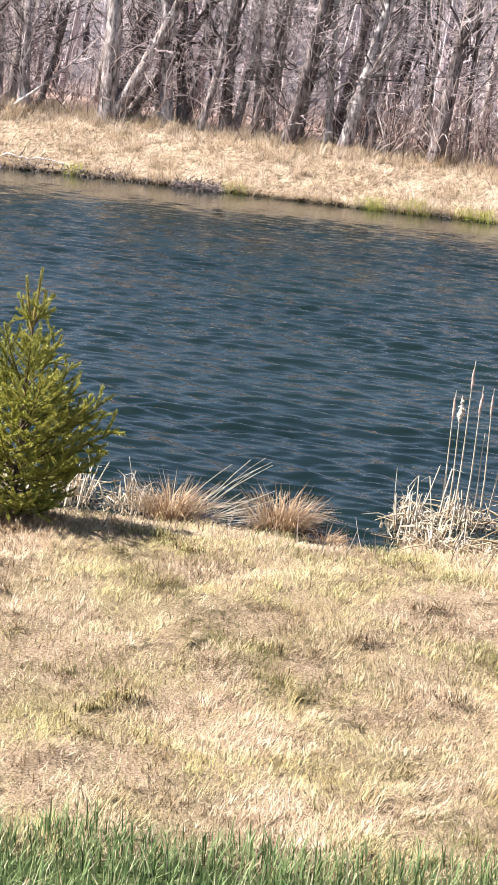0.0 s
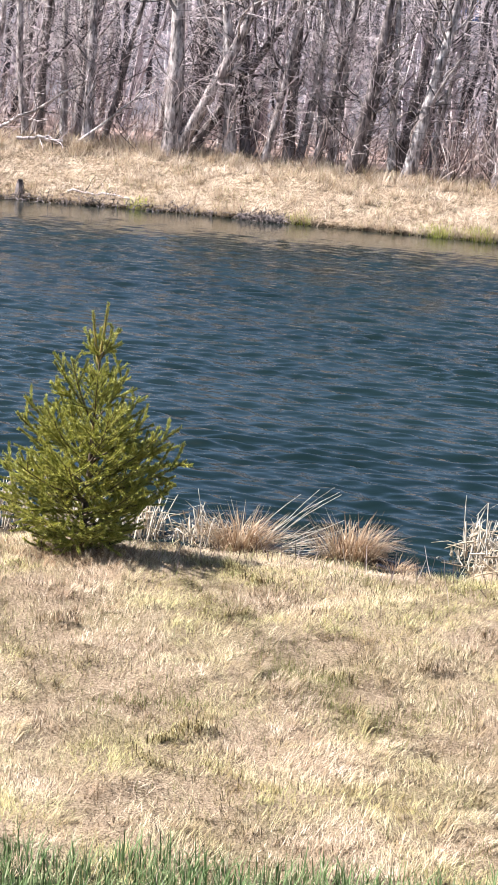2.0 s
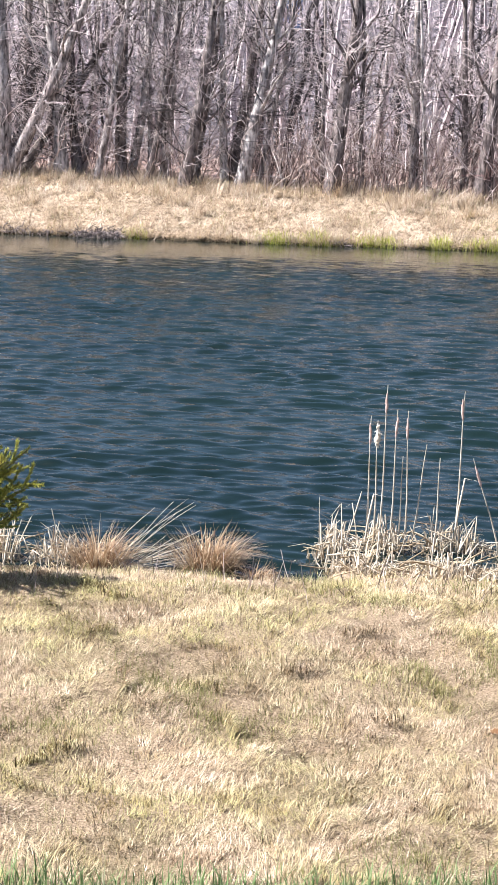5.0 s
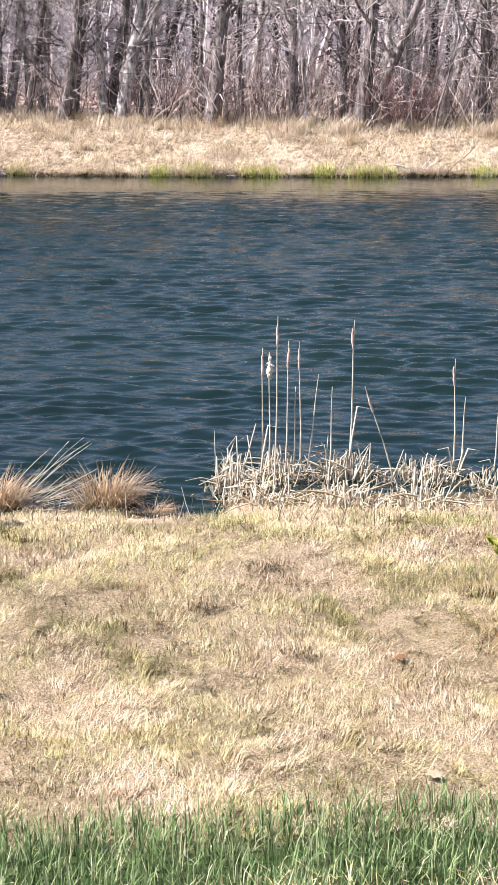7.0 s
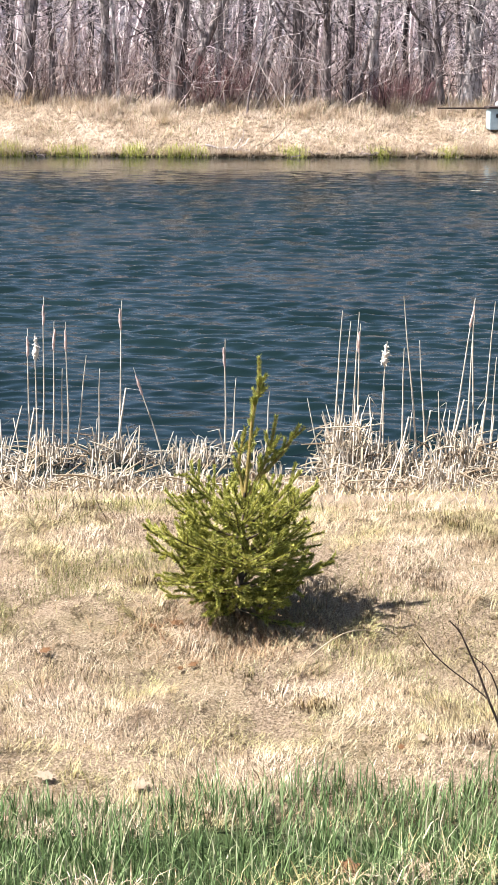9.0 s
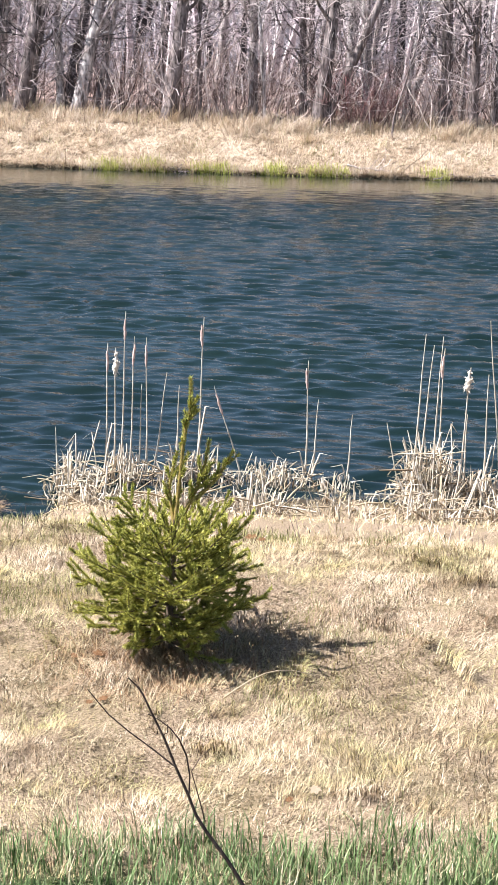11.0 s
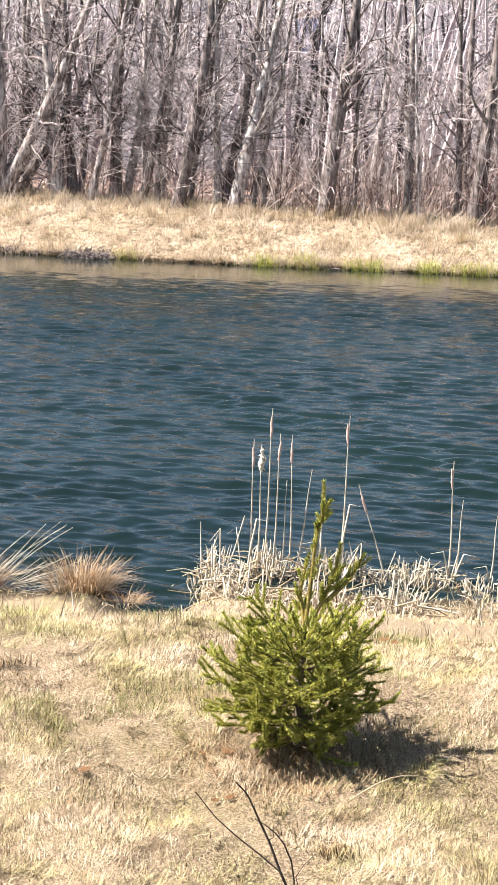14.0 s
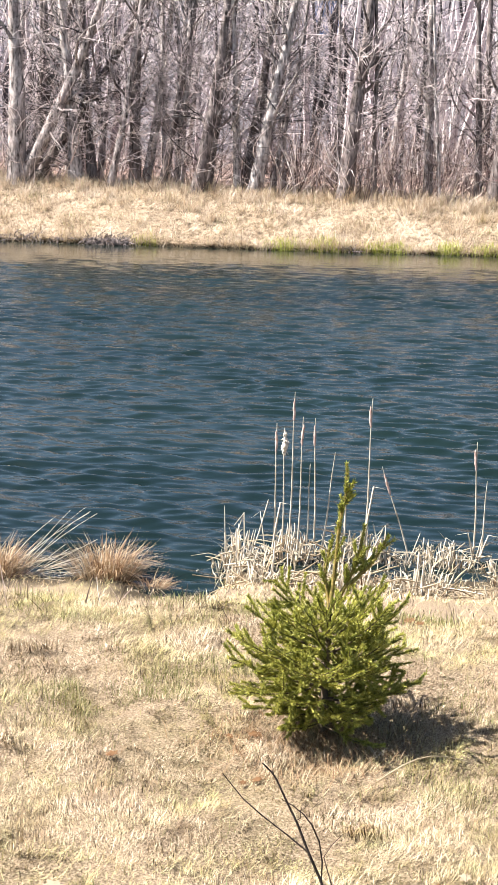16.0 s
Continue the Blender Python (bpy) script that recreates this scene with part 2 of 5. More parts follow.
def join(parts):
    verts, by = [], {}
    at = 0
    for v, faces in parts:
        verts.append(v)
        for f in faces:
            by.setdefault(f.shape[1], []).append(f + at)
        at += len(v)
    return np.concatenate(verts), [np.concatenate(f) for f in by.values()]


def blades(root, length, width, lean, turn, curl):
    """Grass blades of two bends: root (n, 3), the rest (n,)."""
    n = len(root)
    side = np.stack([-np.sin(turn), np.cos(turn), 0 * turn], 1)
    way = np.stack([np.cos(turn), np.sin(turn), 0 * turn], 1)
    up = np.array([0, 0, 1.0])
    l1, l2 = lean, np.minimum(lean + curl, 2.2)
    mid = root + (length * 0.55)[:, None] * (np.sin(l1)[:, None] * way + np.cos(l1)[:, None] * up)
    tip = mid + (length * 0.45)[:, None] * (np.sin(l2)[:, None] * way + np.cos(l2)[:, None] * up)
    w = (width / 2)[:, None] * side
    verts = np.stack([root - w, root + w, mid + w * 0.8, mid - w * 0.8, tip], 1).reshape(-1, 3)
    i = np.arange(n)[:, None] * 5
    return verts, [i + np.array([[0, 1, 2, 3]]), i + np.array([[3, 2, 4]])]


def straws(root, length, width, lean, turn):
    """Straight slim blades, one triangle each."""
    n = len(root)
    side = np.stack([-np.sin(turn), np.cos(turn), 0 * turn], 1) * (width / 2)[:, None]
    tip = root + length[:, None] * np.stack([np.sin(lean) * np.cos(turn), np.sin(lean) * np.sin(turn), np.cos(lean)], 1)
    return np.stack([root - side, root + side, tip], 1).reshape(-1, 3), [np.arange(n)[:, None] * 3 + np.array([[0, 1, 2]])]


def part(name, data, material, parent, label="", m=None):
    """One mesh under a thing; data: arrays or a ready mesh."""
    me = data if isinstance(data, bpy.types.Mesh) else mesh_of(name, *data, material, True)
    ob = new(name, me)
    ob.parent = parent
    if m is not None:
        ob.matrix_basis = m
    return tagged(ob, label)


def thing(name, m, label, category, group="", kind=""):
    ob = new(name)
    ob.empty_display_size = 0.1
    ob.matrix_basis = m
    return tagged(ob, label, category, group, kind)


RNG = np.random.default_rng(7)


# ---------------------------------------------------------------- the lie of the land
WATER_Z = -2.16
WAVE_SLOPE = 0.24


def far_shore(x):
    return np.interp(x, [-70, -12, -7, -2, 2, 8, 13, 20, 70], [54, 52.4, 51.8, 50.4, 49.5, 48.5, 48.2, 47.0, 44.0])


def near_edge(x):
    return np.interp(x, [-6, -0.5, 1.3, 2.6, 6], [7.0, 7.0, 6.78, 6.5, 6.3])


def vnoise(x, y, s, seed=0.0):
    """Smooth value noise, about -1 to 1."""
    out = 0
    for k, (fx, fy, ph) in enumerate(((1.0, 0.6, 0.3), (-0.7, 1.1, 1.9), (1.7, -1.3, 4.1), (0.4, 2.1, 2.6), (2.6, 0.9, 5.2))):
        out = out + np.sin((fx * x + fy * y) / s * 2.2 + ph + seed * (k + 1)) / (1 + 0.4 * k)
    return out / 2.6


def height(x, y):
    x, y = np.asarray(x, float), np.asarray(y, float)
    yy = np.where(y > 5, y + (7.0 - near_edge(x)) * np.clip((y - 5) / 1.5, 0, 1), y)
    out = np.interp(x, [-6, -0.3, 0.05, 0.55, 0.8, 8], [0.6, 0.5, 0.0, 0.0, 1.1, 1.1])
    yy = yy - out * np.clip((yy - 8) / 4, 0, 1)
    near = np.interp(yy, [-400, -20, -3, 0, 2.5, 3.9, 5.0, 5.6, 6.0, 6.5, 7.0, 8.0, 11.0, 13.0, 14.6, 16, 20, 30],
                     [2.5, 1.4, 0.8, 0.42, 0.10, 0.0, 0.0, 0.05, 0.09, 0.08, 0.0, -0.38, -1.36, -1.96, -2.17, -2.6, -3.4, -3.6])
    near = near + 0.016 * vnoise(x, y, 0.3) + 0.02 * vnoise(x, y, 1.1, 2.0) + np.where(y > 3.9, 0.011 * vnoise(x, y, 0.12, 4.0), 0)
    s = y - far_shore(x)
    far = np.interp(s, [-12, -6, -0.6, -0.05, 0.1, 1.2, 3.0, 5.0, 8.0, 20, 45, 90, 160, 400, 2000],
                    [-3.6, -3.4, -2.5, -2.2, -2.07, -1.83, -1.35, -1.0, -0.9, -0.7, 1.0, 8.0, 19.0, 40.0, 60.0])
    far = far + np.where(s > 0, np.clip(s / 5, 0, 1) * np.interp(x, [-14, -2, 8], [0.5, 0.18, -0.1]), 0)
    far = far + np.where(s > 0.3, 0.06 * vnoise(x, y, 1.4, 1.0) + 0.03 * vnoise(x, y, 0.5), 0)
    z = np.where(y < 30, near, far)
    end = np.clip((np.abs(x) - 55) / 20, 0, 1)
    return z * (1 - end) + np.maximum(z, -0.8) * end


def steps(*runs):
    out = [runs[0][0]]
    for a, b, s in runs:
        out += list(np.linspace(a, b, max(2, int(round((b - a) / s)) + 1))[1:])
    return np.array(out)


def build_ground():
    xs = steps((-1500, -300, 300), (-300, -80, 44), (-80, -24, 4), (-24, -4, 0.6), (-4, 6, 0.06), (6, 26, 0.6), (26, 80, 4), (80, 300, 44), (300, 1500, 300))
    ys = steps((-400, -40, 60), (-40, -2, 2), (-2, 2, 0.3), (2, 8.5, 0.06), (8.5, 16, 0.3), (16, 46, 2), (46, 60, 0.25), (60, 110, 2.5), (110, 400, 30), (400, 2000, 200))
    gx, gy = np.meshgrid(xs, ys)
    verts = np.stack([gx, gy, height(gx, gy)], -1).reshape(-1, 3)
    i = np.arange(len(ys) * len(xs)).reshape(len(ys), len(xs))
    quads = np.stack([i[:-1, :-1], i[:-1, 1:], i[1:, 1:], i[1:, :-1]], -1).reshape(-1, 4)
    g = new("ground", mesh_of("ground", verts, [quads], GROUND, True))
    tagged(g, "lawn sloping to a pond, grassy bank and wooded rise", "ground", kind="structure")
    # wind waves: a fan of rows that widens with distance
    rows = [13.2]
    while rows[-1] < 53.6:
        rows.append(rows[-1] + 0.030 + 0.0016 * (rows[-1] - 13))
    wy = np.array([12.0] + rows + [58.0])
    u = np.concatenate([[-8, -3, -1.4], np.linspace(-1, 1, 340), [1.4, 3, 8]])
    half = np.interp(wy, [12, 15, 53.6, 58], [4.8, 5.2, 17, 18])
    mid = np.interp(wy, [12, 15, 53.6, 58], [1.0, 1.1, 2.4, 2.5])
    gx = mid[:, None] + half[:, None] * u[None]
    gy = np.repeat(wy[:, None], len(u), 1)
    rise = np.zeros_like(gx)
    gust = np.interp(gy, [14, 34], [1.0, 1.05]) + 0.35 * vnoise(gx, gy, 3.2, 2.0) + 0.2 * vnoise(gx, gy, 1.1, 6.0)
    waves = 56
    lengths = np.exp(RNG.uniform(np.log(0.14), np.log(0.68), waves))
    angles = radians(-104) + RNG.normal(0, 0.34, waves)
    for ln, a, ph in zip(lengths, angles, RNG.uniform(0, 6.28, waves)):
        kk = 2 * np.pi / ln
        rise += WAVE_SLOPE * math.sqrt(2 / waves) / kk * np.sin(kk * (gx * math.cos(a) + gy * math.sin(a)) + ph)
    calm = np.clip((1.05 - np.abs(u)) / 0.1, 0, 1)[None] * np.interp(gy, [13.2, 14], [0, 1]) * np.interp(far_shore(gx) - gy, [0, 3.0, 5.5, 9], [0.03, 0.10, 0.4, 1])
    verts = np.stack([gx, gy, WATER_Z + rise * gust * calm], -1).reshape(-1, 3)
    i = np.arange(gx.size).reshape(gx.shape)
    quads = np.stack([i[:-1, :-1], i[:-1, 1:], i[1:, 1:], i[1:, :-1]], -1).reshape(-1, 4)
    w = new("water", mesh_of("water", verts, [quads], WATER, True))
    tagged(w, "dark blue-green pond water with wind ripples", "water", kind="structure")


build_ground()


# ---------------------------------------------------------------- grass
def stuff(name, data, material, label, category):
    ob = new(name, mesh_of(name, *data, material))
    return tagged(ob, label, category, kind="stuff")


def scatter(n, x0, x1, y0, y1):
    return RNG.uniform(x0, x1, n), RNG.uniform(y0, y1, n)


def rooted(x, y, sink=0.01):
    return np.stack([x, y, height(x, y) - sink], 1)


def lawn_grass():
    tufts, per = 42000, 9
    cx, cy = scatter(tufts, -2.2, 3.4, 3.75, 7.15)
    mat = vnoise(cx, cy, 0.22, 1.0) + 0.6 * vnoise(cx, cy, 0.6, 3.0)
    flat = np.clip(vnoise(cx, cy, 0.45, 6.0) + 0.6 * vnoise(cx, cy, 0.18, 8.0), -0.7, 1)
    comb = 3.2 * vnoise(cx, cy, 0.35, 4.0)
    bare = vnoise(cx, cy, 0.06, 9.0) + 0.7 * vnoise(cx, cy, 0.3, 2.0)
    k = np.repeat(np.flatnonzero(bare < 1.35), per)
    n = len(k)
    a, r = RNG.uniform(0, 6.28, n), 0.026 * np.sqrt(RNG.random(n))
    x, y = cx[k] + r * np.cos(a), cy[k] + r * np.sin(a)
    turn = np.where(RNG.random(n) < 0.6 + 0.3 * flat[k], comb[k] + RNG.normal(0, 0.7, n), a)
    lean = np.clip(0.92 + 0.34 * flat[k] + 8 * r + RNG.normal(0, 0.35, n), 0.02, 1.22)
    tall = np.clip((0.038 + 0.011 * mat[k]) * RNG.uniform(0.45, 1.4, n), 0.012, 0.09)
    ok = y < near_edge(x) + 0.12
    x, y, tall, lean, turn = x[ok], y[ok], tall[ok], lean[ok], turn[ok]
    n = len(x)
    d = straws(rooted(x, y, 0.004), tall, RNG.uniform(0.0016, 0.0032, n), lean, turn)
    stuff("dry_lawn_grass", d, STRAW, "short straw-coloured dormant lawn grass", "grass")
    centres = np.array([(0.73, 5.6), (0.85, 5.8), (2.08, 5.47), (0.67, 5.55), (-0.18, 5.2), (0.34, 4.05), (1.91, 4.86), (1.09, 6.5), (-0.24, 5.47), (0.1, 5.17), (-0.73, 5.07), (1.13, 5.72), (-0.3, 6.6), (0.4, 6.4)])
    n = 62000
    k = RNG.integers(0, len(centres), n)
    x, y = centres[k, 0] + RNG.normal(0, 0.15, n), centres[k, 1] + RNG.normal(0, 0.11, n)
    loose = RNG.random(n) < 0.55
    x, y = np.where(loose, RNG.uniform(-2.4, 3.6, n), x), np.where(loose, RNG.uniform(3.9, 7.0, n), y)
    ok = (y < near_edge(x) + 0.05) & (vnoise(x, y, 0.16, 5.0) + 0.7 * vnoise(x, y, 0.27, 2.0) + RNG.normal(0, 0.35, n) > 0.1)
    x, y = x[ok], y[ok]
    n = len(x)
    d = straws(rooted(x, y), RNG.uniform(0.02, 0.055, n), RNG.uniform(0.0016, 0.0028, n), np.abs(RNG.normal(0.45, 0.35, n)), RNG.uniform(0, 6.28, n))
    stuff("green_shoots", d, MOSS, "thin olive-green shoots coming up through the dry lawn", "grass")
    # flattened swirls of bleached thatch: x, y, spread, direction
    spots = ((0.05, 4.72, 0.14, 0.3), (-0.62, 4.75, 0.12, 2.0), (1.62, 4.45, 0.2, 0.5), (2.15, 5.7, 0.3, 0.1), (2.5, 5.9, 0.3, 3.0), (0.85, 5.9, 0.2, 1.0), (-0.2, 6.1, 0.2, 0.7))
    got = []
    spots += tuple(zip(RNG.uniform(-2.3, 3.5, 60), RNG.uniform(4.05, 6.6, 60), RNG.uniform(0.06, 0.16, 60), RNG.uniform(0, 6.28, 60)))
    for sx, sy, sp, sd in spots:
        m = int(2800 * sp)
        x, y = RNG.normal(sx, sp * 0.7, m), RNG.normal(sy, sp * 0.55, m)
        turn = sd + 2.4 * vnoise(x, y, 0.2, sx) + RNG.normal(0, 0.6, m)
        r = rooted(x, y, -0.004)
        got.append(blades(r, RNG.uniform(0.02, 0.048, m), RNG.uniform(0.0010, 0.0019, m), RNG.uniform(0.7, 1.45, m), turn, RNG.uniform(0.1, 0.6, m)))
    stuff("matted_thatch", join(got), STRAW, "bleached flattened swirls of dead grass on the lawn", "grass")
    # tufts combed over to one side, hollow beneath
    got = []
    for sx, sy, sd in zip(RNG.uniform(-2.2, 3.4, 60), RNG.uniform(4.2, 6.6, 60), RNG.normal(-1.0, 1.1, 60)):
        m = int(RNG.integers(50, 120))
        across = RNG.normal(0, 0.045, m)
        x, y = sx - math.sin(sd) * across, sy + math.cos(sd) * across + RNG.normal(0, 0.012, m)
        got.append(blades(rooted(x, y, -0.002), RNG.uniform(0.05, 0.10, m), RNG.uniform(0.0014, 0.0026, m), RNG.uniform(0.25, 0.8, m), sd + RNG.normal(0, 0.3, m), RNG.uniform(0.7, 1.3, m)))
    stuff("combed_tufts", join(got), STRAW, "tufts of dead grass combed over by the wind", "grass")
    got = []
    for sx, sy, sp in ((1.75, 3.38, 0.16), (1.35, 3.33, 0.12), (0.3, 3.32, 0.14), (-0.6, 3.36, 0.12), (2.1, 3.36, 0.14), (0.85, 3.34, 0.1)):
        m = int(2600 * sp)
        x, y = RNG.normal(sx, sp, m), RNG.normal(sy, sp * 0.45, m)
        got.append(blades(rooted(x, y, -0.01), RNG.uniform(0.05, 0.11, m), RNG.uniform(0.002, 0.004, m), RNG.uniform(0.3, 1.3, m), RNG.uniform(0, 6.28, m), RNG.uniform(0.1, 0.8, m)))
    stuff("dead_patches", join(got), STRAW, "brown dead patches in the green lawn", "grass")
    n = 35000
    x, y = scatter(n, -2.0, 3.4, 2.7, 4.1)
    keep = y < np.interp(x, [-1.5, -0.4, 0.3, 0.9, 1.4], [3.97, 3.92, 3.9, 3.96, 4.02]) + 0.05 * vnoise(x, y, 0.15) + RNG.normal(0, 0.02, n)
    x, y = x[keep], y[keep]
    n = len(x)
    tall = np.clip(0.085 + 0.02 * vnoise(x, y, 0.15) + RNG.normal(0, 0.022, n), 0.03, 0.16)
    d = blades(rooted(x, y), tall, RNG.uniform(0.0025, 0.005, n), np.abs(RNG.normal(0.2, 0.25, n)), RNG.uniform(0, 6.28, n), RNG.uniform(0, 0.8, n))
    stuff("green_lawn_grass", d, GREEN, "fresh green unmown spring lawn grass", "grass")


def bank_grass():
    n = 15000
    x, y = scatter(n, -4.5, 7.5, 8.2, 15.2)
    d = blades(rooted(x, y), np.clip(RNG.normal(0.09, 0.03, n), 0.04, 0.2), RNG.uniform(0.003, 0.006, n), np.clip(RNG.normal(0.9, 0.3, n), 0, 1.4), RNG.uniform(0, 6.28, n), RNG.uniform(0, 0.9, n))
    n = 14000
    x, y = scatter(n, -3.6, 5.8, 12.4, 15.0)
    far = straws(rooted(x, y), RNG.uniform(0.03, 0.09, n), RNG.uniform(0.003, 0.006, n), np.clip(RNG.normal(1.15, 0.3, n), 0, 1.45), RNG.uniform(0, 6.28, n))
    d = join([d, far])
    stuff("near_bank_grass", d, STRAW, "dry grass on the slope to the water", "grass")
    tufts = 7600
    cx = RNG.uniform(-20, 24, tufts)
    cs = np.where(RNG.random(tufts) < 0.88, RNG.uniform(0.12, 6.2, tufts), RNG.uniform(4.0, 9.0, tufts))
    cs[: tufts // 8] = RNG.uniform(0.0, 0.3, tufts // 8)
    k = np.repeat(np.arange(tufts), 18)
    n = len(k)
    x = cx[k] + RNG.normal(0, 0.07, n)
    s = cs[k] + RNG.normal(0, 0.07, n)
    y = far_shore(x) + s
    clump = vnoise(x, y, 0.7, 2.0) + 0.7 * vnoise(x, y, 2.0, 5.0)
    tall = RNG.uniform(0.6, 1.5, tufts)[k] * np.clip(0.27 + 0.13 * clump + 0.05 * np.clip(s - 2.5, 0, 3) + RNG.normal(0, 0.08, n), 0.06, 0.85)
    lean = np.clip(1.15 - 0.35 * clump + RNG.normal(0, 0.4, n), 0.05, 1.55)
    turn = RNG.uniform(-3.14, 3.14, tufts)[k] + RNG.normal(0, 0.9, n)
    turn = np.where(s < 0.35, -1.57 + RNG.normal(0, 0.7, n), turn)
    d = straws(rooted(x, y, 0.03), tall, RNG.uniform(0.010, 0.024, n), np.minimum(lean + 0.2, 1.5), turn)
    stuff("far_bank_grass", d, BANK, "long matted straw-coloured grass on the far bank", "grass")
    n = 26000
    x, s = RNG.uniform(-17, 22, n), RNG.uniform(0.25, 5.6, n)
    y = far_shore(x) + s
    comb = 3.0 * vnoise(x, y, 0.9, 4.0) + RNG.normal(0, 0.7, n)
    d = blades(rooted(x, y, -0.01), RNG.uniform(0.16, 0.5, n), RNG.uniform(0.007, 0.016, n), np.clip(RNG.normal(1.15, 0.2, n), 0.5, 1.5), comb, RNG.uniform(0.1, 0.5, n))
    stuff("flattened_bank_grass", d, BANK, "flattened pale dead grass matted on the far bank", "grass")
    n = 10000
    x, s = RNG.uniform(-16, 21, n), RNG.normal(4.8, 0.45, n)
    y = far_shore(x) + s
    tuft = vnoise(x, y, 0.5, 1.0) + 0.6 * vnoise(x, y, 1.6, 3.0)
    d = blades(rooted(x, y, 0.02), np.clip(0.32 + 0.16 * tuft + RNG.normal(0, 0.1, n), 0.1, 0.95), RNG.uniform(0.008, 0.015, n), np.abs(RNG.normal(0.5, 0.3, n)), RNG.uniform(0, 6.28, n), RNG.uniform(0, 0.9, n))
    stuff("tall_edge_grass", d, BANK, "tall dry grass standing along the edge of the woods", "grass")
    # wheat-pale fans of long grass, thickest towards the box
    got = []
    for cx in np.concatenate([RNG.uniform(4, 15.5, 34), RNG.uniform(-15, 4, 16)]):
        m = 70
        cs, way = RNG.uniform(3.4, 5.0), RNG.normal(-0.2, 0.5)
        x, y = cx + RNG.normal(0, 0.09, m), float(far_shore(cx)) + cs + RNG.normal(0, 0.07, m)
        turn = np.where(RNG.random(m) < 0.7, way, RNG.uniform(0, 6.28, m)) + RNG.normal(0, 0.4, m)
        got.append(blades(rooted(x, y, 0.02), RNG.uniform(0.35, 0.8, m) * RNG.uniform(0.7, 1.1), RNG.uniform(0.008, 0.015, m), np.abs(RNG.normal(0.35, 0.2, m)), turn, RNG.uniform(0.3, 1.1, m)))
    stuff("fan_grass", join(got), BANK, "wheat-pale fans of long dead grass on the bank", "grass")
    n = 9000
    x, s = RNG.uniform(-16, 22, n), RNG.uniform(0.2, 3.6, n)
    y = far_shore(x) + s
    ok = vnoise(x, y, 1.3, 7.0) + 0.6 * vnoise(x, y, 0.4, 3.0) > 0.45
    x, y = x[ok], y[ok]
    n = len(x)
    d = blades(rooted(x, y, 0.02), RNG.uniform(0.08, 0.26, n), RNG.uniform(0.008, 0.016, n), np.abs(RNG.normal(0.6, 0.4, n)), RNG.uniform(0, 6.28, n), RNG.uniform(0, 0.8, n))
    stuff("olive_bank_grass", d, MOSS, "olive-green new grass among the dry bank grass", "grass")
    n = 2800
    cx = np.array([2.1, 3.2, 5.15, 6.6, 6.9, 12.1, 0.45, 1.8, 1.7, 3.7, 5.2, 6.2, 0.85, 9.6, -8.3, -3.4, 14.0])
    k = RNG.integers(0, len(cx), n)
    x = cx[k] + RNG.normal(0, 0.21, n)
    y = far_shore(x) + np.abs(RNG.normal(0.0, 0.28, n)) - 0.12
    d = blades(rooted(x, y, 0.0), RNG.uniform(0.14, 0.34, n), RNG.uniform(0.008, 0.016, n), np.abs(RNG.normal(0.4, 0.35, n)), RNG.uniform(0, 6.28, n), RNG.uniform(0, 0.8, n))
    stuff("waterside_grass", d, TUFT, "fresh green grass tufts along the water line", "grass")


lawn_grass()
bank_grass()


# ---------------------------------------------------------------- bare trees
def limb_lines(start, way, length, k, wobble, rise):
    """Wandering limbs: start (n, 3), way (n, 3), length (n,)."""
    n = len(start)
    pts = [start]
    d = way / (np.linalg.norm(way, axis=1, keepdims=True) + 1e-9)
    for _ in range(k - 1):
        d = d + RNG.normal(0, wobble, (n, 3)) + [0, 0, rise]
        d /= np.linalg.norm(d, axis=1, keepdims=True)
        pts.append(pts[-1] + d * (length / (k - 1))[:, None])
    return np.stack(pts, 1)


def pick(lines, radii, m, lo, hi):
    """Places along limbs for m shoots: spot, direction there and radius there."""
    n, k, _ = lines.shape
    i = RNG.integers(0, n, m)
    f = RNG.uniform(lo, hi, m) * (k - 1)
    j = np.minimum(f.astype(int), k - 2)
    t = (f - j)[:, None]
    at = lines[i, j] * (1 - t) + lines[i, j + 1] * t
    return at, lines[i, j + 1] - lines[i, j], radii[i, j] * (1 - t[:, 0]) + radii[i, j + 1] * t[:, 0]


def shoots(lines, radii, m, lo, hi, spread, length, k, thin, wobble=0.18, rise=0.05):
    at, d, r = pick(lines, radii, m, lo, hi)
    d /= np.linalg.norm(d, axis=1, keepdims=True) + 1e-9
    side = RNG.normal(0, 1, (m, 3))
    side -= (side * d).sum(1, keepdims=True) * d
    side /= np.linalg.norm(side, axis=1, keepdims=True) + 1e-9
    new_lines = limb_lines(at, d * (1 - spread) + side * spread, length, k, wobble, rise)
    rad = (r * thin)[:, None] * np.linspace(1, 0.25, k)
    return new_lines, rad


